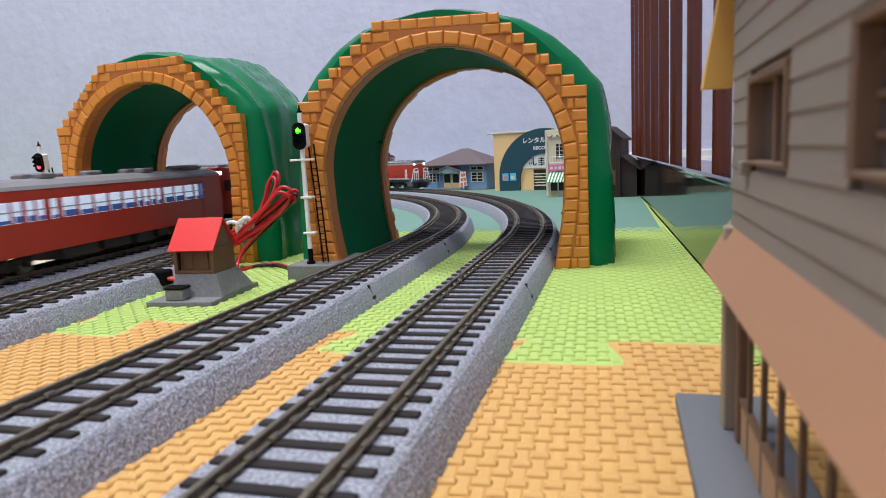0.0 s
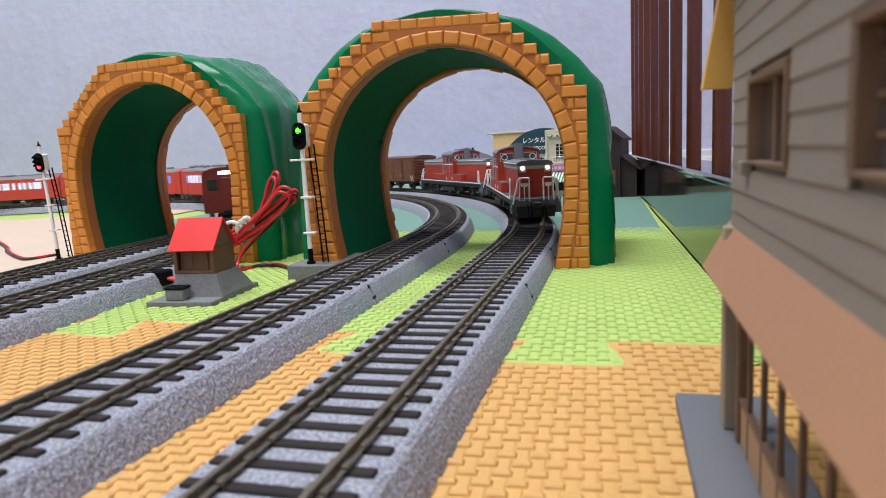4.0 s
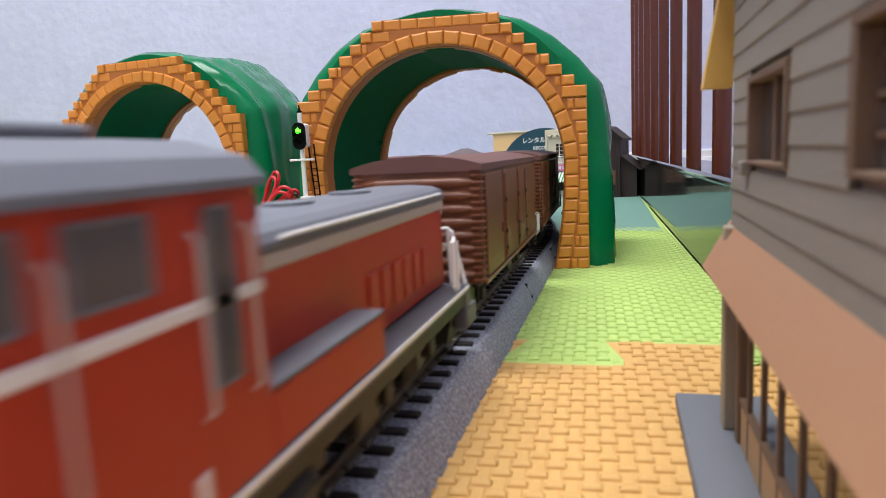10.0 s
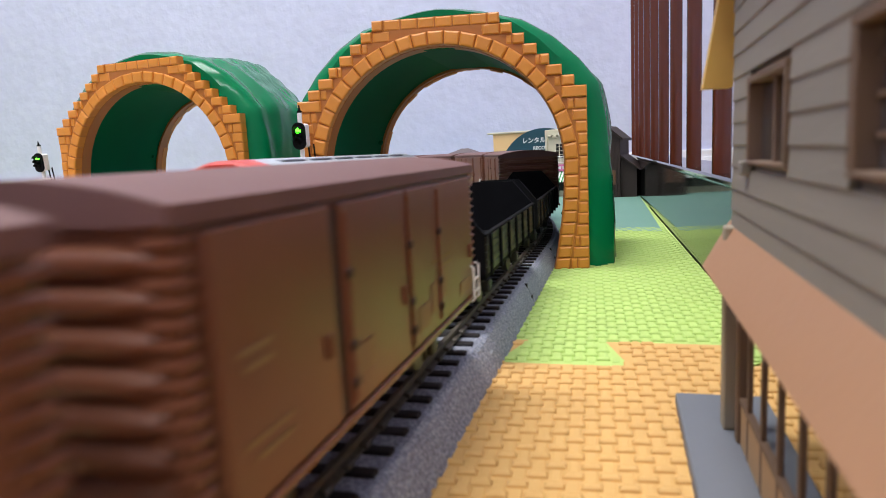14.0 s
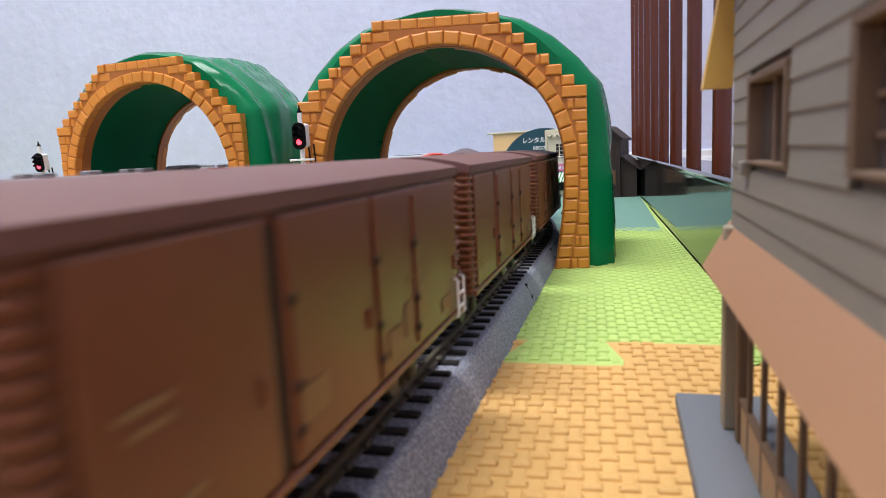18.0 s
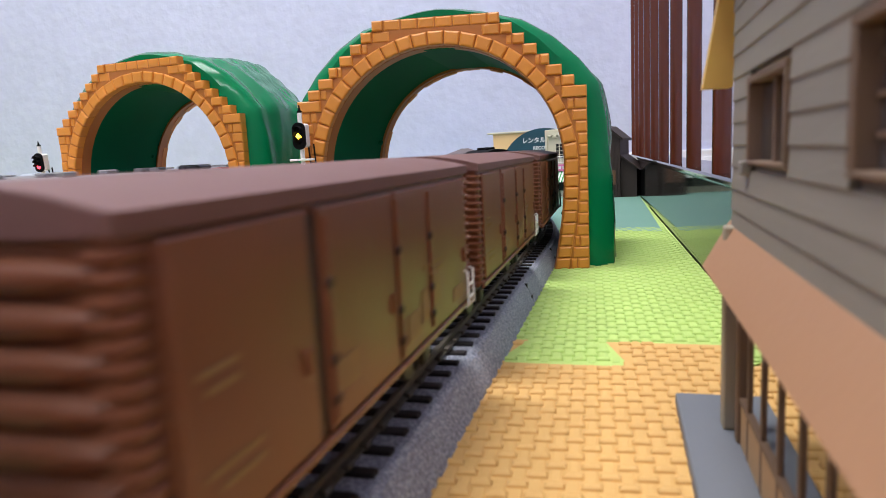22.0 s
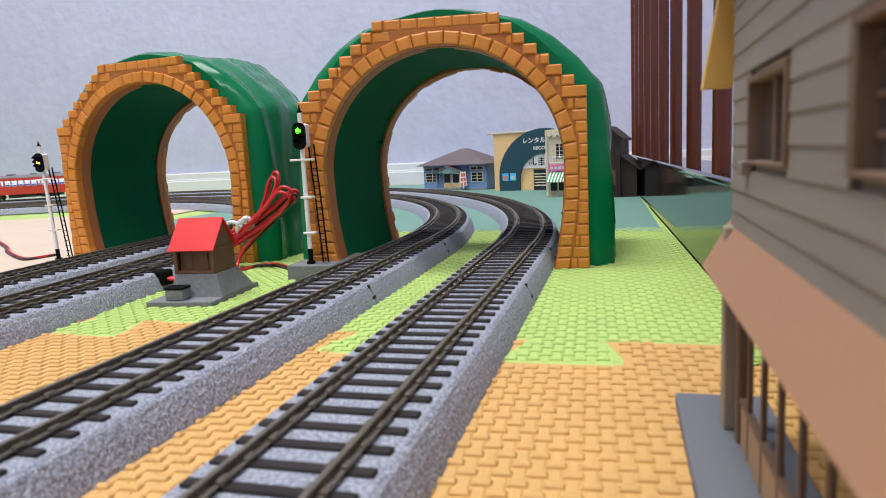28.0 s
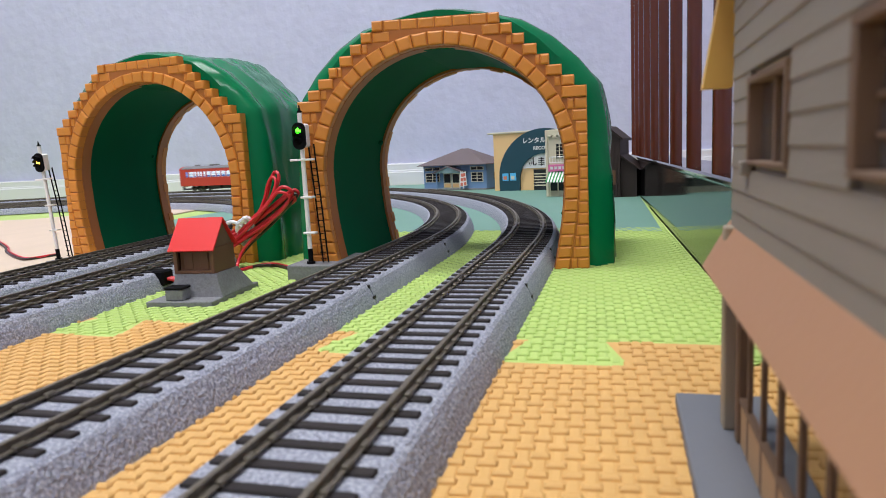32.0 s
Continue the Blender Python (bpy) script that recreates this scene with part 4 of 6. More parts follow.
def caboose():
    t = thing("brake_van", "black model brake van with brightly lit windows", "brake van")
    h, w = 36.0, 15.8
    bm = B()
    box(bm, -w, w, -h - 9, h + 9, 11.6, 13.4, 0.3)
    part("deck", bm, "black_paint", t)
    bm = B()
    box(bm, -w + 0.2, w - 0.2, -h, h, 13.2, 42.0, 0.4)
    part("body", bm, "black_paint", t)
    prof = [(-17.2, 37.6), (-17.0, 38.8), (-13, 42.0), (-7, 44.2), (0, 45.0), (7, 44.2), (13, 42.0), (17.0, 38.8), (17.2, 37.6), (13, 40.4), (7, 42.8), (0, 43.6), (-7, 42.8), (-13, 40.4)]
    bm = B()
    prism(bm, prof, -h - 9.5, h + 9.5, "y")
    part("roof", bm, "black_paint", t, "arched dark roof")
    for s in (-1, 1):
        bm = B()
        prism(bm, [(-16.4, 37.2), (16.4, 37.2), (16.4, 39.2), (13, 41.4), (7, 43.6), (0, 44.4), (-7, 43.6), (-13, 41.4), (-16.4, 39.2)], *sorted((s * (h + 8.4), s * (h + 9.3))), "y")
        part("roof_end", bm, "black_paint", t)
    for y in (-14, 14):
        bm = B()
        box(bm, -4.5, 4.5, y - 4, y + 4, 44.4, 47.2, 0.5)
        part("roof_vent", bm, "black_paint", t)

    def pane(x0, x1, y0, y1, z0, z1):
        bm = B()
        box(bm, x0, x1, y0, y1, z0, z1, 0.25)
        part("lit_window", bm, "window_glow", t, "glowing white window")
    for q in (-1, 1):
        yy = q * (h + 0.1)
        pane(-12.8, -6.4, yy - 0.3, yy + 0.3, 23, 32)
        pane(-3.2, 3.4, yy - 0.3, yy + 0.3, 27.4, 32)
        pane(7.8, 14.6, yy - 0.3, yy + 0.3, 19, 32)
        # grey sheets over the glow dim the panes, leaving a bright border
        for x0, x1, z0 in ((-11.8, -7.2, 23.8), (8.8, 13.4, 20)):
            part("blind", box_bm(x0, x1, yy - 0.45, yy + 0.45, z0, 30.8), "loco_grey", t)
        bm = B()
        for x in (-14.5, 5.5, 13.8):
            wire(bm, [(x, q * (h + 8.2), 13), (x, q * (h + 8.2), 23.5)], 0.45, 6)
        wire(bm, [(-14.5, q * (h + 8.2), 23.3), (5.5, q * (h + 8.2), 23.3)], 0.45, 6)
        wire(bm, [(-14.5, q * (h + 8.2), 18.3), (5.5, q * (h + 8.2), 18.3)], 0.4, 6)
        part("platform_rail", bm, "black_paint", t)
        for s in (-1, 1):
            bm = B()
            wire(bm, [(s * 15.2, q * (h + 8.0), 13), (s * 15.2, q * (h + 8.0), 41)], 0.5, 6)
            part("roof_post", bm, "black_paint", t)
    for s in (-1, 1):
        for y in (-24, -8, 8, 24):
            pane(*sorted((s * 15.4, s * 15.95)), y - 2.4, y + 2.4, 24.5, 32)
    bm = B()
    box(bm, -9, 9, -12, 12, 6.6, 11.6, 0.5)
    part("underframe", bm, "under_dark", t)
    for y in (-24.0, 24.0):
        bm = B()
        for s in (-1, 1):
            cyl(bm, (s * 6.9, y, 5.4), (s * 9.3, y, 5.4), 5.4, 20)
            box(bm, s * 11.5 - 1.4, s * 11.5 + 1.4, y - 2.2, y + 2.2, 3.6, 8, 0.5)
            box(bm, s * 11.5 - 0.8, s * 11.5 + 0.8, y - 9, y + 9, 8.2, 9.6, 0.2)
        part("wheelset", bm, "under_dark", t)
    for o in t.children:
        if o.name.split(".")[0] in ("roof", "roof_end", "body", "deck", "lit_window", "blind", "roof_post", "platform_rail"):
            o.data.transform(Matrix.Diagonal((0.93, 1.0, 1.0, 1.0)))
        if o.name.split(".")[0] in ("roof", "roof_end", "roof_vent", "lit_window", "blind"):
            o.data.transform(Matrix.Translation((0, 0, 0.0032)))
    couplers(t, 47.0)
    return t


M["dmu_red"] = material("vermilion_paint", lin(188, 62, 48), 0.36, vary=0.08, scale=40)
M["roof_grey"] = material("grey_roof", lin(120, 118, 120), 0.55, vary=0.08, scale=40)
M["silver"] = material("silver_roof", lin(172, 178, 184), 0.4, 0.2, vary=0.06, scale=40)
M["lit_blue"] = material("lit_window_blue_blind", (0.10, 0.26, 0.75), 0.3, emit=0.4)
# the cloth's faint emission stands in for cabin light on the seats
M["seat_blue"] = material("blue_seat_cloth_lit", (0.05, 0.13, 0.42), 0.6, emit=0.12)
M["lamp_white"] = material("lamp_white_glow", (0.85, 0.92, 1.0), 0.3, emit=5.0)


def railcar():
    t = thing("diesel_railcar", "vermilion model diesel railcar with a grey roof and lit windows", "railcar", "red railcars")
    h, w = 121.0, 17.2
    bm = B()
    body = [(-w, 9.8), (w, 9.8), (w + 0.3, 24), (w, 40.0), (w - 0.8, 41.4), (-w + 0.8, 41.4), (-w, 40.0), (-w - 0.3, 24)]
    prism(bm, body, -h, h, "y")
    part("body", bm, "dmu_red", t)
    prof = [(-w - 0.2, 40.8), (-w + 1, 42.6), (-11, 45.0), (-5, 46.0), (5, 46.0), (11, 45.0), (w - 1, 42.6), (w + 0.2, 40.8)]
    bm = B()
    prism(bm, prof, -h + 5, h - 5, "y")
    part("roof", bm, "roof_grey", t, "grey curved roof")
    for q in (-1, 1):
        bm = B()
        prism(bm, [(a * 1.003, b + 0.15) for a, b in prof], *sorted((q * (h - 5), q * (h + 0.2))), "y")
        part("roof_end", bm, "dmu_red", t, "vermilion roof end")
        for x0, x1, z0, z1 in ((-13.6, -5.8, 28, 36.2), (5.8, 13.6, 28, 36.2), (-3.0, 3.0, 26, 36.2)):
            bm = B()
            box(bm, x0, x1, q * h - 0.35, q * h + 0.35, z0, z1, 0.4)
            part("end_window", bm, "glass_dark", t)
        bm = B()
        box(bm, -5.0, 5.0, q * h - 0.3, q * h + 0.9, 40.2, 43.8, 0.8)
        part("top_lamp", bm, "lamp_white", t, "bright white roof lamp")
        bm = B()
        box(bm, -4.2, 4.2, q * h - 0.6, q * h + 0.6, 10.5, 38.0, 0.4)
        part("end_door", bm, "dmu_red", t)
        bm = B()
        box(bm, -13, 13, q * (h - 3) - 2.5, q * (h - 3) + 2.5, 2.2, 5.0, 0.6)
        for s in (-1, 1):
            box(bm, s * 12.5 - 1.6, s * 12.5 + 1.6, q * (h - 3) - 2.5, q * (h - 3) + 2.5, 2.2, 10, 0.5)
        part("skirt", bm, "loco_grey", t)
    rnd = random.Random(3)
    for s in (-1, 1):
        xs = s * (w + 0.28)
        y = -104.0
        for i, (width, gap) in enumerate(((5, 4), (11.5, 2), (5.5, 3), (4.8, 2), (4.8, 4.5), (4.5, 4), (10, 2.6), (10, 2.6), (10, 2.6), (10, 2.6), (10, 3), (4.5, 2.4), (4.5, 2.4), (4.5, 2.4), (4.5, 4), (10, 2.6), (10, 2.6), (10, 3), (4.5, 3), (5, 4))):
            bm = B()
            box(bm, xs - 0.4, xs + 0.25, y, y + width, 25.4, 35.6, 0.3)
            wn = part("window", bm, "lit_blue" if i in (0, 19) else "lit_window", t, "lit carriage window")
            bm = B()
            box(bm, xs + 0.15, xs + 0.45, y - 0.3, y + width + 0.3, 30.6, 31.3, 0.05)
            part("window_bar", bm, "silver", wn)
            bm = B()
            box(bm, xs + 0.1, xs + 0.36, y + 0.4, y + width - 0.4, 25.7, 25.7 + rnd.uniform(1.6, 3.6), 0.05)
            part("seat_back", bm, "seat_blue", wn, "blue seat back behind the window")
            y += width + gap
        for y0 in (-113, 92):
            bm = B()
            box(bm, xs - 0.3, xs + 0.3, y0, y0 + 9, 11, 38.5, 0.3)
            part("door", bm, "dmu_red", t)
    for i in range(5):
        y = -88 + i * 44
        for x in ((-5.5, 5.5) if i % 2 else (0,)):
            bm = B()
            box(bm, x - 3.2, x + 3.2, y - 5.5, y + 5.5, 45.4, 48.6, 0.8)
            part("roof_ventilator", bm, "roof_grey", t)
    bm = B()
    box(bm, -8, 8, 92, 112, 45.2, 49.2, 1.2)
    part("radiator", bm, "roof_grey", t)
    for y0, y1, z in ((-48, -20, 3.2), (-14, 10, 4.0), (16, 34, 3.0), (38, 50, 4.6)):
        part("engine_box", box_bm(-14.5, 14.5, y0, y1, z, 9.9, bev=0.8), "under_dark", t)
    for y in (-82.0, 82.0):
        bogie(t, y, base=26.0, wheel=5.4)
    couplers(t, 122.0)
    return t


def boxcab():
    t = thing("boxcab_locomotive", "red model boxcab diesel locomotive with a silver roof", "locomotive", "silver-roofed locomotives")
    h, w = 81.0, 17.0
    bm = B()
    prism(bm, [(-w, 11), (w, 11), (w, 39.0), (w - 0.6, 40.2), (-w + 0.6, 40.2), (-w, 39.0)], -h, h, "y")
    part("body", bm, "dmu_red", t, "dark red body")
    prof = [(-w, 39.8), (-w + 0.8, 42.0), (-11.5, 45.4), (-5, 47.4), (5, 47.4), (11.5, 45.4), (w - 0.8, 42.0), (w, 39.8)]
    bm = B()
    prism(bm, prof, -h + 9, h - 9, "y")
    part("roof", bm, "silver", t, "silver curved roof")
    for q in (-1, 1):
        bm = B()
        rows = []
        for y, k in ((h - 9, 1.0), (h - 5, 0.985), (h - 1.5, 0.93), (h, 0.84)):
            rows.append([bm.verts.new((a * k, q * y, 39.8 + (b - 39.8) * k)) for a, b in prof])
        for a, b in zip(rows, rows[1:]):
            for i in range(len(prof)):
                bm.faces.new([a[i], a[(i + 1) % len(prof)], b[(i + 1) % len(prof)], b[i]])
        bm.faces.new(rows[0])
        bm.faces.new(rows[-1])
        bmesh.ops.recalc_face_normals(bm, faces=bm.faces)
        part("roof_dome", bm, "dmu_red" if q < 0 else "silver", t, "red domed roof end" if q < 0 else "")
        for s in (-1, 1):
            bm = B()
            box(bm, *sorted((s * 2, s * 13)), q * h - 0.4, q * h + 0.4, 28, 37, 0.4)
            part("cab_window", bm, "glass_dark", t)
            bm = B()
            cyl(bm, (s * 11, q * h, 22), (s * 11, q * (h + 1.0), 22), 1.8, 14)
            part("headlamp", bm, "white_paint", t)
            for o in (6.0, 11.0):
                bm = B()
                wire(bm, [(s * w, q * (h - o), 14), (s * (w + 0.9), q * (h - o), 14.5), (s * (w + 0.9), q * (h - o), 36), (s * w, q * (h - o), 36.5)], 0.4, 6)
                part("cab_handrail", bm, "white_paint", t)
    for i in range(6):
        y = -52 + i * 20.8
        for x in (-9.5, 4.5):
            part("roof_louvre", box_bm(x, x + 5.0, y - 8, y + 8, 45.6, 46.9, bev=0.3), "loco_grey", t)
    for s in (-1, 1):
        bm = B()
        box(bm, s * w - 0.25, s * w + 0.25, -h + 1, h - 1, 20, 21.2, 0.1)
        part("white_stripe", bm, "white_paint", t)
        for i in range(5):
            y = -44 + i * 22
            bm = B()
            box(bm, s * w - 0.3, s * w + 0.3, y - 5, y + 5, 29, 36, 0.3)
            part("side_window", bm, "glass_dark", t)
    for y in (-48.0, 48.0):
        bogie(t, y, base=28.0, wheel=5.6)
    bm = B()
    box(bm, -13, 13, -30, 30, 3.5, 11, 1)
    part("fuel_tank", bm, "under_dark", t)
    couplers(t, 82.0)
    return t


FREIGHT = []
first = locomotive()
FREIGHT += [(first, -5.0, 225.0), (copy_thing(first, at(0, 0)), 223.5, 225.0)]
first = boxcar()
cars = [first] + [copy_thing(first, at(0, 0)) for _ in range(11)]
FREIGHT += [(cars[i], 446.0 + 119.5 * i, 120.6) for i in range(4)] + [(cars[4 + i], 1148.0 + 119.8 * i, 120.6) for i in range(8)]
first = gondola()
wagons = [first] + [copy_thing(first, at(0, 0)) for _ in range(3)]
FREIGHT += [(wagons[0], 934.0, 104.0), (wagons[1], 1044.0, 104.0), (wagons[2], 2109.0, 104.0), (wagons[3], 2217.0, 104.0), (caboose(), 2339.0, 98.0)]
first = railcar()
for o in first.children_recursive:
    o.data.transform(Matrix.Diagonal((1.0, 0.93, 0.96, 1.0)))
RAILCARS = [first] + [copy_thing(first, at(0, 0)) for _ in range(5)]
first = railcar()
for o in first.children_recursive:
    o.data.transform(Matrix.Diagonal((1.0, 0.905, 1.0, 1.0)))
EXPRESS, EXPRESS_Q = [first, copy_thing(first, at(0, 0))], 1514.0
first = boxcab()
LOCOS_B = [first, copy_thing(first, at(0, 0))]

# ---- trackside things ----
M["concrete"] = material("grey_model_concrete", lin(120, 120, 123), 0.85, vary=0.2, scale=160, bump=0.5, bump_scale=420, fine=900, fine_mix=0.3)
M["shed_wood"] = material("brown_model_wood", lin(98, 66, 46), 0.6, vary=0.25, scale=90, stretch=(1, 1, 0.12))
M["shed_red"] = material("bright_red_roof", lin(214, 28, 28), 0.5, vary=0.04, scale=50)
M["wire_red"] = material("red_wire", lin(200, 36, 46), 0.35, vary=0.1, scale=50)
M["wire_black"] = material("dark_brown_wire", lin(44, 26, 26), 0.4, vary=0.1, scale=50)
M["tie_white"] = material("white_twist_tie", lin(226, 226, 230), 0.5)
M["grey_base"] = material("grey_card_base", lin(104, 106, 112), 0.7, vary=0.06, scale=60, bump=0.04)
M["siding"] = material("weathered_grey_beige_siding", lin(133, 124, 113), 0.75, vary=0.12, scale=70, per_piece=0.06, bump=0.06, stretch=(1, 0.15, 1))
M["post_wood"] = material("grey_brown_post", lin(150, 136, 116), 0.75, vary=0.15, scale=80, stretch=(1, 1, 0.15))
M["dark_wood"] = material("brown_frame", lin(106, 82, 62), 0.65, vary=0.2, scale=80)
M["tan_panel"] = material("tan_wainscot", lin(170, 136, 98), 0.7, vary=0.1, scale=60)
M["awning_pink"] = material("pinkish_brown_card_roof", lin(166, 123, 92), 0.5, vary=0.06, scale=30, bump=0.05, fine=700)
M["ochre"] = material("ochre_yellow_board", lin(206, 164, 80), 0.6, vary=0.06, scale=30)
M["pane"] = material("window_pane", (0.42, 0.43, 0.45), 0.02, 0.9, vary=0.05, spec=0.8)
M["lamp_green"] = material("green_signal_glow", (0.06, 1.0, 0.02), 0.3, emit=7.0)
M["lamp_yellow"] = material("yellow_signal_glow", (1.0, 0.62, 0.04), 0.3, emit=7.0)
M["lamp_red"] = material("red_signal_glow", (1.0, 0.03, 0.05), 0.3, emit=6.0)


def shed():
    t = thing("track_shed", "brown wooden hut with bright red roof on a grey plinth", "model hut", m=at(-178.2, 247.0, 0, 4.5) @ Matrix.Diagonal((0.93, 0.95, 0.95, 1)))
    bm = B()
    box(bm, -17.5, 15.0, -22, 22, 0.0, 2.6, 0.3)
    part("plinth_slab", bm, "concrete", t)
    bm = B()
    v0 = [bm.verts.new(p) for p in ((-10.5, -12.5, 2.6), (15.0, -12.5, 2.6), (15.0, 17.0, 2.6), (-10.5, 17.0, 2.6))]
    v1 = [bm.verts.new(p) for p in ((-9.6, -9.8, 12.6), (11.2, -9.8, 12.6), (11.2, 10.0, 12.6), (-9.6, 10.0, 12.6))]
    for i in range(4):
        bm.faces.new([v0[i], v0[(i + 1) % 4], v1[(i + 1) % 4], v1[i]])
    bm.faces.new(v1)
    bm.faces.new(v0[::-1])
    bmesh.ops.recalc_face_normals(bm, faces=bm.faces)
    part("plinth", bm, "concrete", t, "sloped concrete plinth")
    bm = B()
    box(bm, -8.6, 0.2, -20.4, -14, 2.6, 7.6, 0.4)
    stp = part("step_block", bm, "concrete", t)
    bm = B()
    box(bm, -9.0, 0.6, -20.8, -13.6, 7.6, 8.7, 0.35)
    part("black_cap", bm, "black_paint", stp, "black rough cap")
    bm = B()
    box(bm, -8.4, 10.0, -6.6, 8.6, 12.6, 24.0, 0.2)
    part("inner_wall", bm, "shed_wood", t)
    for x in (-9.2, 9.4):
        bm = B()
        box(bm, x - 0.9, x + 0.9, -9.4, -7.6, 12.6, 24.0, 0.2)
        part("corner_post", bm, "shed_wood", t)
    bm = B()
    box(bm, -10.1, 10.3, -9.3, -7.0, 12.6, 14.0, 0.2)
    part("sill", bm, "shed_wood", t)
    for s in (-10.0, 9.7):
        bm = B()
        box(bm, s, s + 0.7, -8.8, 9.4, 12.6, 24.2, 0.15)
        part("side_wall", bm, "shed_wood", t)
    for x0 in (-6.0, 1.8):
        bm = B()
        box(bm, x0, x0 + 4.4, -7.1, -6.5, 14.4, 22.5, 0.2)
        part("front_board", bm, "shed_wood", t)
    bm = B()
    prism(bm, [(-8.6, 24.0), (9.2, 24.0), (0.4, 36.0)], -9.6, 10.0, "x")
    part("gable_wall", bm, "dark_wood", t)
    for a, b in (((-11.0, 23.4), (0.4, 37.2)), ((11.6, 23.4), (0.4, 37.2))):
        bm = B()
        d = Vector((b[0] - a[0], b[1] - a[1])).normalized()
        n = Vector((-d.y, d.x)) * (0.8 if a[0] < 0 else -0.8)
        prism(bm, [a, b, (b[0] + n.x * 0.0, b[1] - 1.0), (a[0] - n.x, a[1] - n.y)], -11.6, 11.4, "x")
        part("roof_slope", bm, "shed_red", t, "bright red roof slope")
    return t


shed()


def signal(label, x, y, lean, phases, base, tall=1.0):
    t = thing("railway_signal", label, "railway signal", "railway signals", m=at(x, y, 0, 0, ry=lean) @ Matrix.Diagonal((1, 1, tall, 1)))
    bm = B()
    box(bm, *base, 0.4)
    foot = base[5]
    part("base_block", bm, "concrete", t)
    bm = B()
    cyl(bm, (0, 0, foot), (0, 0, foot + 7.5), 1.25, 14)
    cyl(bm, (0, 0, foot), (0, 0, foot + 1.2), 2.1, 14)
    part("mast_foot", bm, "black_paint", t)
    bm = B()
    cyl(bm, (0, 0, foot + 7), (0, 0, 81), 1.1, 16)
    part("mast", bm, "white_paint", t, "white painted mast", smooth=True)
    bm = B()
    cyl(bm, (0, 0, 81), (0, 0, 84.0), 0.85, 12, 0.2)
    cyl(bm, (0, 0, 80.4), (0, 0, 81.2), 1.2, 12)
    part("finial", bm, "black_paint", t)
    for z, a, b in ((58.2, -6.2, 5.4), (40.2, -2.2, 4.2), (22.9, -2.2, 4.2)):
        bm = B()
        box(bm, a, b, -1.8, 1.8, z - 0.5, z + 0.5, 0.2)
        part("bracket", bm, "white_paint", t)
    for xx in (3.6, 6.4):
        bm = B()
        wire(bm, [(xx - 1.2, 2.0, 65.5), (xx - 1.0, 2.2, 60), (xx, 3.0, 38), (xx + 1.2, 3.6, foot)], 0.4, 6)
        part("ladder_rail", bm, "black_paint", t)
    for i in range(16):
        z = foot + 2 + i * (58 - foot) / 16
        f = 1.2 * (1 - z / 60)
        bm = B()
        wire(bm, [(3.2 + f, 2.6, z), (6.0 + f, 2.6, z)], 0.25, 5)
        part("rung", bm, "black_paint", t)
    bm = B()
    box(bm, -1.6, 3.2, -1.4, 3.2, 64.0, 75.2, 0.8)
    part("lamp_box", bm, "white_paint", t, "white lamp box")
    bm = B()
    prof = [(3.3 * math.cos(a), 69.4 + 3.2 * math.sin(a) + (3.2 if math.sin(a) > 0 else -3.2)) for a in np.linspace(0, math.tau, 28, endpoint=False)]
    prism(bm, prof, -2.6, -1.6, "y")
    part("backboard", bm, "black_paint", t, "black oval backboard")
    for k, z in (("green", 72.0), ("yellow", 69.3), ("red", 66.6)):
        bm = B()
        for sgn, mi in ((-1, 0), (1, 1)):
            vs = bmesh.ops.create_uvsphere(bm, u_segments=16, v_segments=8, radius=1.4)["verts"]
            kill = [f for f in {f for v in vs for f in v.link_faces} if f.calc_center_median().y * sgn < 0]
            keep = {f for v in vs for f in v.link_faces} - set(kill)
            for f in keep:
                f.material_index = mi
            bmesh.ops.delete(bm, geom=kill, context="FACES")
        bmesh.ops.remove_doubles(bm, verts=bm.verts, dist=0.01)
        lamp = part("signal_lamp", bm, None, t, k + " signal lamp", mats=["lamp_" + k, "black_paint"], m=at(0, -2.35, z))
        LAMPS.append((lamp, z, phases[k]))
        bm = B()
        hood = [(1.9 * math.cos(a), -4.6 + 0.0, z + 1.9 * math.sin(a)) for a in np.linspace(0.15, math.pi - 0.15, 10)]
        rows = [[bm.verts.new((p[0], yy, p[2])) for p in hood] for yy in (-2.6, -5.2)]
        rows2 = [[bm.verts.new((p[0] * 1.12, yy, z + (p[2] - z) * 1.12)) for p in hood] for yy in (-2.6, -5.2)]
        for R_ in (rows, rows2):
            for i in range(9):
                bm.faces.new([R_[0][i], R_[0][i + 1], R_[1][i + 1], R_[1][i]])
        for i in range(9):
            bm.faces.new([rows[1][i], rows[1][i + 1], rows2[1][i + 1], rows2[1][i]])
        part("lamp_hood", bm, "black_paint", t)
    return t


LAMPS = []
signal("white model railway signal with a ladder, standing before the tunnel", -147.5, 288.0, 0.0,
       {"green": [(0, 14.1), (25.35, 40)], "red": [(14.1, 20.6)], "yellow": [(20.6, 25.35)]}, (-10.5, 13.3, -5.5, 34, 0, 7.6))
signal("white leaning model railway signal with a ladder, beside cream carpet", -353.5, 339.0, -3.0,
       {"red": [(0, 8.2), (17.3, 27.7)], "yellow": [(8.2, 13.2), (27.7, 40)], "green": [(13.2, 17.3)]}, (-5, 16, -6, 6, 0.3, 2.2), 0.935)


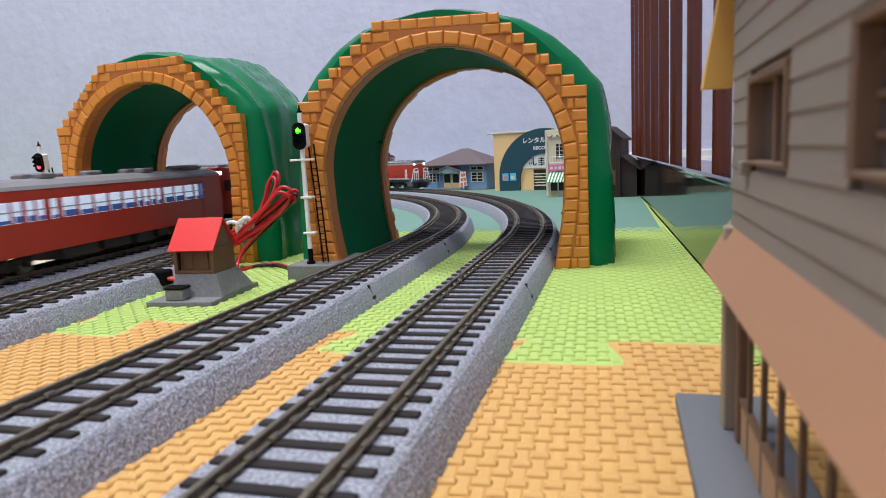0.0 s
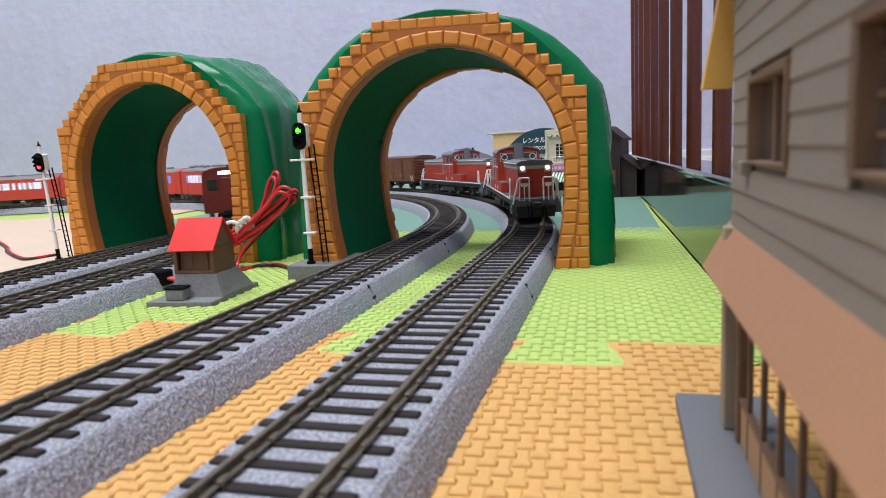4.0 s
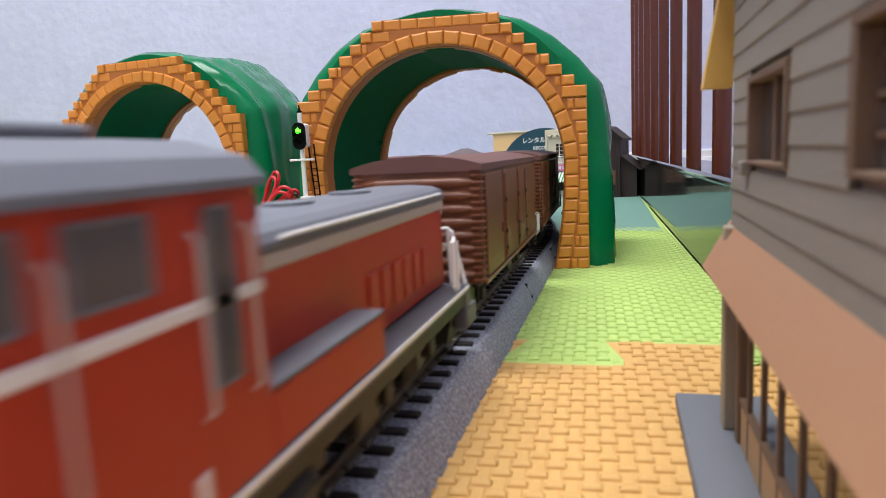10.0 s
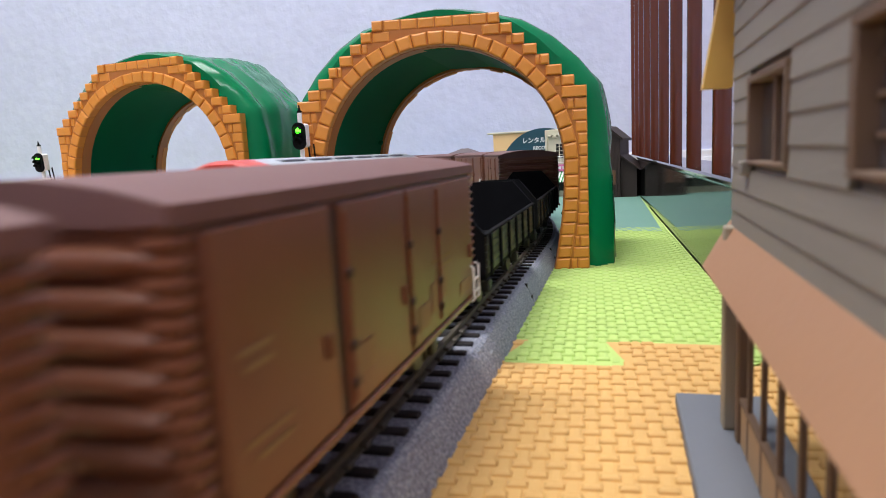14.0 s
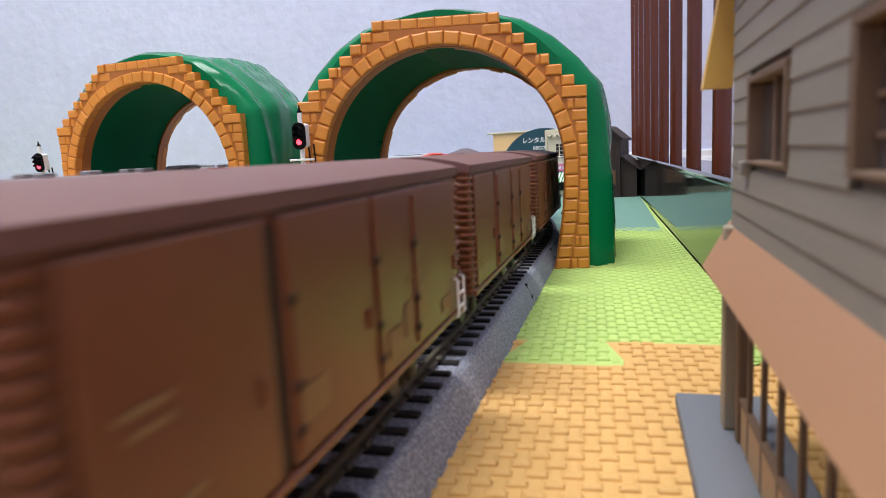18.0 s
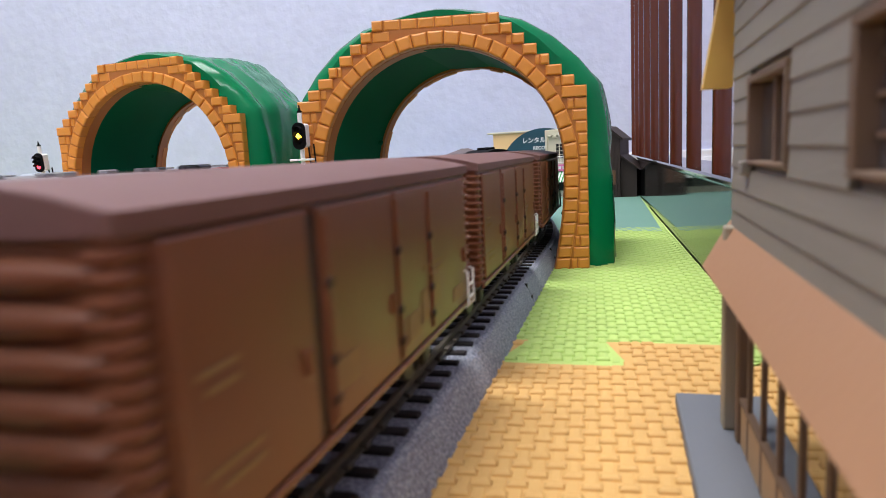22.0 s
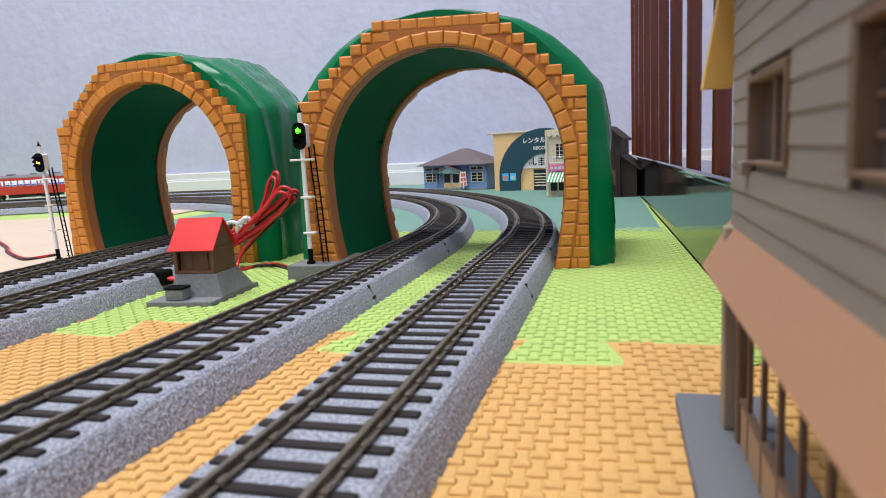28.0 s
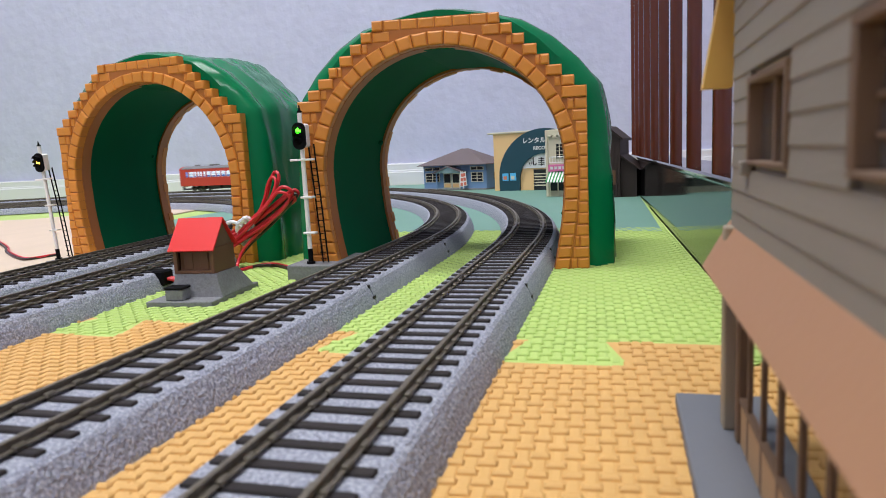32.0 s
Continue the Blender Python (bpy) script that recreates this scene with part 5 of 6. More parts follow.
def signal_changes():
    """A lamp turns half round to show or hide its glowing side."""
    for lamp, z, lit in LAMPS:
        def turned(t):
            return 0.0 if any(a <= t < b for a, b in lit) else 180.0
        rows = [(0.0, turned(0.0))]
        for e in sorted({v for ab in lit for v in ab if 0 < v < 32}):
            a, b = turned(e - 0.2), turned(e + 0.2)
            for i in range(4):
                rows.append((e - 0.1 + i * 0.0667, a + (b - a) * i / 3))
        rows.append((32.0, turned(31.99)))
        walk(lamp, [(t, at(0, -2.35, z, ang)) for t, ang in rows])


def wires():
    t = thing("wire_bundle", "coiled red and dark wire bundle held by a white twist tie", "wire bundle")
    red = [[(-222, 318, 13), (-216.9, 321, 15.5), (-201.6, 320, 23.3), (-192.9, 321, 31.9), (-188.2, 322, 40.2), (-185.4, 322, 47.9), (-182.8, 322, 52.1), (-180.0, 321, 51.7),
            (-179.4, 320, 47.7), (-182.6, 319, 41.0), (-190.1, 318, 31.9), (-201.8, 317, 21.7), (-215.3, 316, 13.2), (-224, 316, 9)],
           [(-224, 320, 14), (-217.5, 319, 17.1), (-201.5, 318, 24.5), (-187.1, 316, 34.0), (-179.5, 315, 40.9), (-175.8, 315, 44.2), (-172.0, 315, 44.0), (-169.6, 316, 41.2),
            (-172.7, 317, 37.0), (-182.7, 318, 29.2), (-200.2, 318, 19.4), (-215.6, 317, 10.6), (-224, 316, 6)],
           [(-224, 322, 16), (-216.5, 322, 18.7), (-201.5, 321, 23.9), (-182.9, 319, 34.8), (-173, 318, 41.2), (-169.5, 319, 42.4), (-168.4, 320, 40), (-175, 321, 35.5), (-190, 321, 26), (-203, 320, 18.5), (-216, 318, 11.5)],
           [(-169.8, 319, 36.9), (-183.5, 319, 27.6), (-196.9, 318, 16.8), (-203.5, 316, 9.2), (-204.5, 312, 2.6), (-199, 304, 1.4), (-197, 314, 1.3), (-194, 322, 1.3), (-187, 323, 1.3), (-173, 312, 1.6), (-166, 309, 2.5)]]
    dark = [[(-224, 321, 12), (-210, 320, 17), (-196, 319, 24), (-180, 318, 34), (-170, 317, 40), (-168.8, 318, 38.5), (-178, 319, 31), (-194, 320, 21), (-210, 319, 12.5)],
            [(-169.8, 321, 39), (-184, 321, 26.0), (-198, 320, 15.0), (-205.5, 318, 7.2), (-206.5, 313, 2.3), (-201, 303, 1.4), (-198, 312, 1.3), (-193, 319, 1.3), (-184, 318, 1.3), (-172, 309, 1.6)]]
    red += [[(x - 1.0, y - 2.0, z - 2.6) for x, y, z in c] for c in red[:3]]
    for name, mat, lines in (("red_wire", "wire_red", red), ("dark_wire", "wire_black", dark)):
        for c in lines:
            bm = B()
            wire(bm, curve_points(c, 6), 0.9, 8)
            part(name, bm, mat, t, smooth=True)
    bm = B()
    ring = [(-202.5 + 3.0 * math.cos(a) + 2.0 * math.sin(a), 318.6 + 4.0 * math.cos(a + 1.2), 20.0 + 7.0 * math.sin(a)) for a in np.linspace(0, math.tau * 1.0, 22)]
    wire(bm, ring, 1.5, 8)
    wire(bm, [(x + 2.2, y, z + 1.4) for x, y, z in ring], 1.4, 8)
    wire(bm, curve_points([(-201, 315, 24), (-206, 314, 26.5), (-211, 315, 25.5), (-213, 316, 24)], 5), 1.0, 8)
    part("twist_tie", bm, "tie_white", t, "white twist tie")
    t = thing("signal_cable", "thin red and dark cable lying on the carpet", "cable")
    bm = B()
    lay = [(-748, 593, 1.4), (-503, 426, 1.4), (-444, 380, 1.4), (-409, 356, 1.4), (-390, 346, 1.4), (-385, 349, 1.4), (-384, 357, 1.4), (-381, 364, 1.4)]
    wire(bm, curve_points(lay, 8), 0.85, 8)
    part("dark_wire", bm, "wire_black", t, smooth=True)
    bm = B()
    wire(bm, curve_points([(x + 0.6, y + 1.7, z + 0.3) for x, y, z in lay], 8), 0.75, 8)
    part("red_wire", bm, "wire_red", t, smooth=True)
    t = thing("track_feeder", "black plug with red feeder wires beside the track", "cable plug")
    bm = B()
    box(bm, -219.5, -209.0, 257, 265, 2.4, 9.6, 0.8)
    part("plug", bm, "black_paint", t)
    for o in (0.0, 2.0):
        bm = B()
        wire(bm, curve_points([(-211, 260 + o, 5.6), (-207, 261 + o, 5.0), (-203, 262 + o, 3.0), (-199, 261 + o, 1.4), (-194, 258 + o, 1.3)], 6), 0.9, 8)
        part("red_wire", bm, "wire_red", t, smooth=True)


wires()


# ---- the wooden station house beside the track ----
def station():
    t = thing("station_house", "weathered clapboard model station with pinkish awning and brown windows", "model station", m=at(19.7, 0))
    y0, y1 = 22.0, 131.0
    bm = B()
    box(bm, -8.7, 9.6, 20.0, 146.5, 0.0, 3.0, 0.3)
    part("grey_base", bm, "grey_base", t, "grey card platform base")
    holes = [(88.8, 114.8, 54.0, 66.9), (36.0, 66.0, 54.2, 67.6)]
    z = 41.0
    while z < 92:
        spans = [(y0, y1)]
        for a, b, c, d in holes:
            if z + 3.9 > c + 0.6 and z < d - 0.6:
                spans = [s for p, q in spans for s in ((p, min(q, a)), (max(p, b), q)) if s[1] - s[0] > 0.5]
        for a, b in spans:
            bm = B()
            prism(bm, [(0.9, z + 4.0), (0.1, z + 4.0), (-0.14, z + 0.14), (0.02, z), (0.9, z)], a, b, "y")
            part("siding_board", bm, "siding", t)
        z += 3.9
    bm = B()
    for a, b, c, d in ((y0, y1, 40, 54), (y0, y1, 67.8, 92), (66.2, 88.6, 54, 67.8), (115.0, y1, 54, 67.8), (y0, 35.8, 54, 67.8)):
        box(bm, 0.9, 1.6, a, b, c, d)
    part("wall_core", bm, "post_wood", t)
    for i, (a, b, c, d) in enumerate(holes):
        for q in ((a, a + 1.5, c + 0.4, d - 0.8), (b - 1.8, b, c + 0.4, d - 0.8), (a, b, d - 0.8, d + 0.4), (a, b, c - 0.3, c + 0.4)):
            bm = B()
            box(bm, -0.5, 1.9, q[0], q[1], q[2], q[3], 0.15)
            part("window_frame", bm, "dark_wood", t)
        cols = 2 if i == 0 else 3
        for k in range(1, cols):
            yy = a + (b - a) * k / cols
            bm = B()
            box(bm, 0.9, 1.9, yy - 0.7, yy + 0.7, c, d, 0.1)
            part("mullion", bm, "dark_wood", t)
        if i == 1:
            for k in range(1, 4):
                zz = c + (d - c) * k / 4
                bm = B()
                box(bm, 1.2, 1.8, a + 1.5, b - 1.5, zz - 0.35, zz + 0.35, 0.05)
                part("glazing_bar", bm, "dark_wood", t)
        part("window_glass", box_bm(1.5, 1.75, a + 0.5, b - 0.5, c + 0.3, d - 0.5), "pane", t)
    bm = B()
    box(bm, -1.3, 0.6, 114.0, 117.0, 52.0, 54.2, 0.2)
    part("window_sill", bm, "siding", t)
    for name, q in (("corner_post", (-1.5, 2.0, 127.6, 131.4, 3, 42)), ("inner_post", (0.0, 2.2, 121.6, 124.4, 3, 41))):
        bm = B()
        box(bm, *q, 0.3)
        part(name, bm, "post_wood" if name == "corner_post" else "dark_wood", t)
    bm = B()
    box(bm, 0.6, 1.2, 24, 121.6, 3, 11.0, 0.1)
    part("wainscot", bm, "tan_panel", t, "tan lower wall panel")
    bm = B()
    box(bm, 0.3, 1.5, 24, 121.6, 11.0, 11.9, 0.1)
    part("dado_rail", bm, "dark_wood", t)
    y = 115.0
    while y > 26:
        bm = B()
        box(bm, 0.5, 1.3, y - 0.6, y + 0.6, 3, 41, 0.1)
        part("mullion_post", bm, "dark_wood", t)
        y -= 11.0
    bm = B()
    box(bm, 8.6, 9.5, y0, y1, 40, 92, 0.1)
    part("back_wall", bm, "post_wood", t)
    bm = B()
    box(bm, 1.6, 8.6, 129.6, 130.9, 40, 92)
    part("end_wall", bm, "siding", t)
    bm = B()
    prism(bm, [(-4.7, 33.7), (-4.4, 33.2), (1.2, 41.4), (1.2, 42.8), (0.2, 42.4)], 21.0, 134.4, "y")
    part("awning", bm, "awning_pink", t, "pinkish-brown sloping awning")
    bm = B()
    prism(bm, [(-4.6, 67.6), (0.7, 67.6), (6.5, 104.0), (1.6, 104.0)], 136.6, 140.2, "y")
    part("bargeboard", bm, "ochre", t, "ochre yellow gable board")
    bm = B()
    prism(bm, [(1.2, 88.5), (5.4, 108), (9.8, 92), (11.8, 93), (5.4, 111), (-3.6, 88.5)], 20, 140, "y")
    part("roof", bm, "awning_pink", t)
    return t


station()


# ---- model buildings at the back ----
M["blue_wall"] = material("pale_blue_clapboard", lin(106, 138, 176), 0.6, vary=0.08, scale=50)
M["house_roof"] = material("brown_grey_roof", lin(104, 92, 94), 0.7, vary=0.1, scale=60, bump=0.1)
M["tan_wall"] = material("tan_shop_wall", lin(228, 188, 132), 0.6, vary=0.05, scale=40)
M["dark_teal"] = material("dark_teal_sign", lin(24, 66, 78), 0.5, vary=0.06, scale=40)
M["cream_wall"] = material("cream_shop_wall", lin(206, 196, 170), 0.65, vary=0.06, scale=50)
M["pink_sign"] = material("pink_sign", lin(226, 120, 168), 0.5)
M["green_awning"] = material("green_awning", lin(40, 140, 70), 0.5)
M["dark_brown"] = material("dark_brown_barn", lin(42, 27, 21), 0.65, vary=0.2, scale=60, stretch=(1, 1, 0.1))
M["poster_blue"] = material("poster_blue", lin(90, 180, 225), 0.5)
M["poster_orange"] = material("poster_orange", lin(214, 130, 96), 0.5)
M["dark_opening"] = material("dark_opening", (0.02, 0.022, 0.025), 0.2)


def text(body, size, mat, parent, m, label=""):
    c = bpy.data.curves.new("lettering", "FONT")
    c.body, c.size, c.extrude, c.align_x, c.align_y = body, size / 1000, 0.0002, "CENTER", "CENTER"
    c.offset = size * 0.000018
    tmp = new("lettering", c)
    me = bpy.data.meshes.new_from_object(tmp.evaluated_get(bpy.context.evaluated_depsgraph_get()))
    bpy.data.objects.remove(tmp)
    o = new("lettering", me)
    me.materials.clear()
    me.materials.append(M[mat])
    o.parent = parent
    o.matrix_basis = m @ pose(0, 0, 0, 90, 0, 0)
    if label:
        o["label"] = label
    return o


def blue_house():
    t = thing("blue_house", "pale blue clapboard model house with a brown hipped roof", "model house", m=at(-262, 1012, 0.5, -24.0))
    x_w, x_e, d = -57.0, 69.0, 50.0
    bm = B()
    box(bm, x_w - 3, x_e + 3, -6, d + 3, 0, 2.0, 0.3)
    part("base", bm, "concrete", t)
    part("wall_block", box_bm(x_w, x_e, 0.8, d, 2, 40), "blue_wall", t)
    for i in range(11):
        z = 2 + i * 3.45
        for a, b in ((x_w, -17), (20, x_e)):
            bm = B()
            prism(bm, [(0.9, z + 3.4), (0.5, z + 3.4), (-0.2, z), (0.9, z)], a, b, "x")
            part("siding_board", bm, "blue_wall", t)

    def sash(x0, x1, z0, z1, cols, rails):
        w = part("window", box_bm(x0, x1, -0.5, 0.6, z0, z1), "dark_opening", t)
        for k in range(cols + 1):
            x = x0 + (x1 - x0) * k / cols
            part("window_frame", box_bm(x - 0.6, x + 0.6, -1.1, -0.5, z0 - 0.5, z1 + 0.5), "cream_wall", w)
        for k in range(rails + 1):
            z = z0 + (z1 - z0) * k / rails
            part("window_rail", box_bm(x0, x1, -1.0, -0.5, z - 0.35, z + 0.35), "cream_wall", w)
    for x0, x1 in ((-53, -22), (40, 64)):
        sash(x0, x1, 30.5, 35, 2, 1)
        sash(x0 + 1, x1 - 1, 12.5, 26.5, 2, 3)
    part("side_window", box_bm(x_e - 0.4, x_e + 0.4, 20, 34, 14, 26), "dark_opening", t)
    for x0 in (-15.0, 2.4):
        dr = part("door", box_bm(x0, x0 + 15.6, -0.6, 0.6, 2.4, 26), "cream_wall", t, "cream double door leaf")
        part("pane", box_bm(x0 + 1.6, x0 + 14.2, -0.9, -0.5, 11, 24.6), "dark_opening", dr)
        part("door_panel", box_bm(x0 + 1.6, x0 + 14.2, -0.9, -0.5, 3.6, 9.6), "tan_wall", dr)
    for x in (-24, 27):
        bm = B()
        box(bm, x - 0.9, x + 0.9, -8, -6.2, 2, 27, 0.2)
        part("porch_post", bm, "blue_wall", t)
    bm = B()
    prism(bm, [(-30, 25.6), (1.5, 36.2), (33, 25.6), (33, 27.0), (1.5, 38.0), (-30, 27.0)], -11, 2, "y")
    part("porch_roof", bm, "house_roof", t)
    bm = B()
    prism(bm, [(-27, 26.2), (30, 26.2), (1.5, 36.0)], -9.0, -7.5, "y")
    part("porch_gable", bm, "gable_green", t, "pale grey-green porch gable")
    bm = B()
    o = 6.0
    ze, zr = 39.4, 64.0
    vs = [bm.verts.new(p) for p in ((x_w - o, -o - 3, ze), (x_e + o, -o - 3, ze), (x_e + o, d + o, ze), (x_w - o, d + o, ze), (6, d / 2 - 2, zr), (20, d / 2 - 2, zr),
                                    (x_w - o, -o - 3, ze - 1.2), (x_e + o, -o - 3, ze - 1.2), (x_e + o, d + o, ze - 1.2), (x_w - o, d + o, ze - 1.2))]
    for f in ((0, 1, 5, 4), (1, 2, 5), (2, 3, 4, 5), (3, 0, 4), (9, 8, 7, 6), (0, 6, 7, 1), (1, 7, 8, 2), (2, 8, 9, 3), (3, 9, 6, 0)):
        bm.faces.new([vs[i] for i in f])
    bmesh.ops.recalc_face_normals(bm, faces=bm.faces)
    part("roof", bm, "house_roof", t, "brown hipped roof")


def banner(x, lean):
    t = thing("advertising_banner", "small white banner on a pole with red print", "banner", "banners before the blue house", m=at(-262, 1012, 2.5, -24.0) @ at(x, -12, 0, ry=lean))
    bm = B()
    cyl(bm, (0, 0, 0), (0, 0, 27), 0.5, 8)
    part("pole", bm, "white_paint", t)
    part("cloth", box_bm(0.5, 7.0, -0.3, 0.3, 4, 26), "white_paint", t)
    for k in range(3):
        part("marking_bar", box_bm(1.4, 6.0, -0.5, -0.3, 5 + k * 7.0, 10 + k * 7.0), "banner_red", t)


M["banner_red"] = material("faded_red_print", lin(205, 110, 90), 0.6)
M["gable_green"] = material("grey_green_gable", lin(126, 150, 150), 0.6)
banner(26.0, 6.0)
banner(34.0, -5.0)
blue_house()


def rental_shop():
    t = thing("rental_shop", "tan model shop with a dark teal arch sign", "model shop", m=at(-178, 938, 0.5, -12.0))
    part("wall_block", box_bm(0, 146, 1.2, 70, 0, 81), "tan_wall", t)
    bm = B()
    box(bm, -8, 149, -1, 73, 81, 83.4, 0.4)
    part("roof_slab", bm, "cream_wall", t, "flat roof with projecting edge")
    bm = B()
    cx = 76.0

    def arch(r, leg, n=41):
        return [(cx + r, 0.0)] + [(cx + r * math.cos(a), leg + r * math.sin(a)) for a in np.linspace(0, math.pi, n)] + [(cx - r, 0.0)]
    prism(bm, arch(67.0, 18.5) + arch(36.0, 15.0)[::-1], -3.0, 1.2, "y")
    bmesh.ops.triangulate(bm, faces=[f for f in bm.faces if len(f.verts) > 4])
    part("arch_sign", bm, "dark_teal", t, "dark teal arch sign")
    bm = B()
    prism(bm, [(cx + 36 * math.cos(a), max(31.0, 15 + 36 * math.sin(a))) for a in np.linspace(radians(26.5), radians(153.5), 25)], -0.4, 1.2, "y")
    bmesh.ops.triangulate(bm, faces=[f for f in bm.faces if len(f.verts) > 4])
    part("sign_band", bm, "white_paint", t, "white sign in the arch")
    bm = B()
    box(bm, 60, 108, -0.3, 1.1, 0, 29, 0.2)
    part("shutter_opening", bm, "dark_opening", t)
    for k in range(5):
        bm = B()
        box(bm, 61, 107, -0.9, -0.3, 6 + k * 4.0, 7.6 + k * 4.0, 0.1)
        part("shelf_board", bm, "cream_wall", t)
    for x, mname in ((18.6, "poster_orange"), (30.2, "poster_blue")):
        p = part("poster", box_bm(x - 4.6, x + 4.6, -3.5, -3.0, 14.5, 25), "poster_blue", t, "small picture poster")
        part("picture", box_bm(x - 3.0, x + 2.2, -3.7, -3.5, 16, 21), "cream_wall" if mname == "poster_blue" else mname, p)
    text("レンタル", 8.6, "white_paint", t, at(62.5, -3.3, 69.0), "white lettering on the arch")
    text("RECO", 6.6, "white_paint", t, at(70.2, -3.3, 58.5), "white lettering on the arch")
    text("礼", 12.5, "black_paint", t, at(59.0, -0.8, 39.5), "black lettering on the white sign")
    bm = B()
    for z in (35.0, 37.6, 40.6, 43.4):
        box(bm, 67.5, 76.5, -0.9, -0.5, z, z + 1.0)
    box(bm, 71.4, 72.6, -0.9, -0.5, 33.8, 45.6)
    part("marking_bars", bm, "black_paint", t, "black strokes on the white sign")


rental_shop()


def corner_shop():
    t = thing("corner_shop", "cream two-storey model shop with a green striped awning", "model shop", m=at(-86.5, 792, 0.5, -14.0))
    part("wall_block", box_bm(0, 62, 1, 50, 0, 74), "cream_wall", t)
    bm = B()
    box(bm, -1, 63, -1.2, 51, 72, 79, 0.6)
    part("parapet", bm, "cream_wall", t)
    for k in range(9):
        bm = B()
        box(bm, 3 + k * 6.4, 7.4 + k * 6.4, -2.0, -1.0, 69.5 if k % 2 else 70.5, 72.5, 0.3)
        part("cornice_block", bm, "cream_wall", t)
    bm = B()
    box(bm, -0.8, 2.2, -0.8, 2, 0, 72, 0.3)
    part("corner_pillar", bm, "cream_wall", t)
    part("sign_board", box_bm(2.5, 60, -0.8, 0.9, 30, 38), "pink_sign", t, "pink shop sign")
    bm = B()
    for k in range(5):
        box(bm, 5 + k * 5, 8.4 + k * 5, -1.0, -0.8, 32.4, 35.6)
    part("marking_bars", bm, "white_paint", t)
    for k in range(30):
        bm = B()
        a = 2.5 + k * 1.92
        prism(bm, [(-12, 17.5), (-12, 18.6), (0.8, 29.6), (0.8, 28.0)], a, a + 1.9, "x")
        part("awning_stripe", bm, "white_paint" if k % 2 else "green_awning", t)
    part("shop_window", box_bm(4, 58, -0.2, 0.9, 7, 26), "dark_opening", t)
    for x in (4, 14, 24, 34, 46, 58):
        bm = B()
        box(bm, x - 0.7, x + 0.7, -0.8, 0.5, 0, 27, 0.1)
        part("window_post", bm, "cream_wall", t)
    part("upper_window", box_bm(12, 31, -0.2, 0.9, 45, 62), "dark_opening", t, "dark lattice window")
    for k in range(5):
        part("lattice_bar", box_bm(11.6 + k * 4.7, 12.4 + k * 4.7, -0.7, -0.2, 45, 62), "cream_wall", t)
    for k in range(3):
        part("lattice_rail", box_bm(12, 31, -1.0, -0.7, 49 + k * 4.6, 49.7 + k * 4.6), "cream_wall", t)
    bm = B()
    for x in np.linspace(6, 30, 8):
        wire(bm, [(x, -5, 40), (x, -5, 47)], 0.4, 5)
    for z in (40.3, 47):
        wire(bm, [(6, -5, z), (30, -5, z)], 0.5, 5)
    part("balcony_rail", bm, "white_paint", t)


corner_shop()


def barn():
    t = thing("wooden_barn", "dark brown timber model barn with a lean-to roof", "model barn", m=at(-28, 752, 0.5, -8.0))
    bm = B()
    prism(bm, [(0, 0), (27, 0), (27, 64), (13, 76), (0, 66)], 0, 70, "y")
    part("wall_block", bm, "dark_brown", t)
    bm = B()
    prism(bm, [(-3, 64.5), (13, 79), (30, 64.5), (30, 62), (13, 76.2), (-3, 62)], -3, 73, "y")
    part("roof", bm, "dark_brown", t)
    bm = B()
    prism(bm, [(27, 0), (44, 0), (44, 33), (27, 46)], 4, 66, "y")
    part("lean_to", bm, "dark_brown", t)
    bm = B()
    prism(bm, [(26, 47), (48, 30.5), (48, 29), (26, 45)], 1, 69, "y")
    part("lean_to_roof", bm, "dark_brown", t)
    for k in range(8):
        bm = B()
        box(bm, 1 + k * 3.3, 3.9 + k * 3.3, -0.6, 0.1, 0, 60, 0.1)
        part("wall_plank", bm, "dark_brown", t)
    for x in (6, 16):
        bm = B()
        box(bm, x, x + 6, -1.1, -0.5, 14, 30, 0.1)
        part("shutter", bm, "shed_wood", t)


barn()

# ---- track pieces, laid last ----
track("A", "outer model track with dark sleepers on grey ballast roadbed", 20, 900, (240.0, 328.5, 620.0, 900.0))
track("B", "second model track with dark sleepers on grey ballast roadbed", 20, 900, (236.0, 352.0, 640.0, 900.0))
track("D", "inner model track with dark sleepers on grey ballast roadbed", 120, 420, (264.0, 420.0))
track("C", "innermost model track with dark sleepers on grey ballast roadbed", 160, 420, (210.0, 420.0))
bpy.data.objects.remove(SLEEPER)



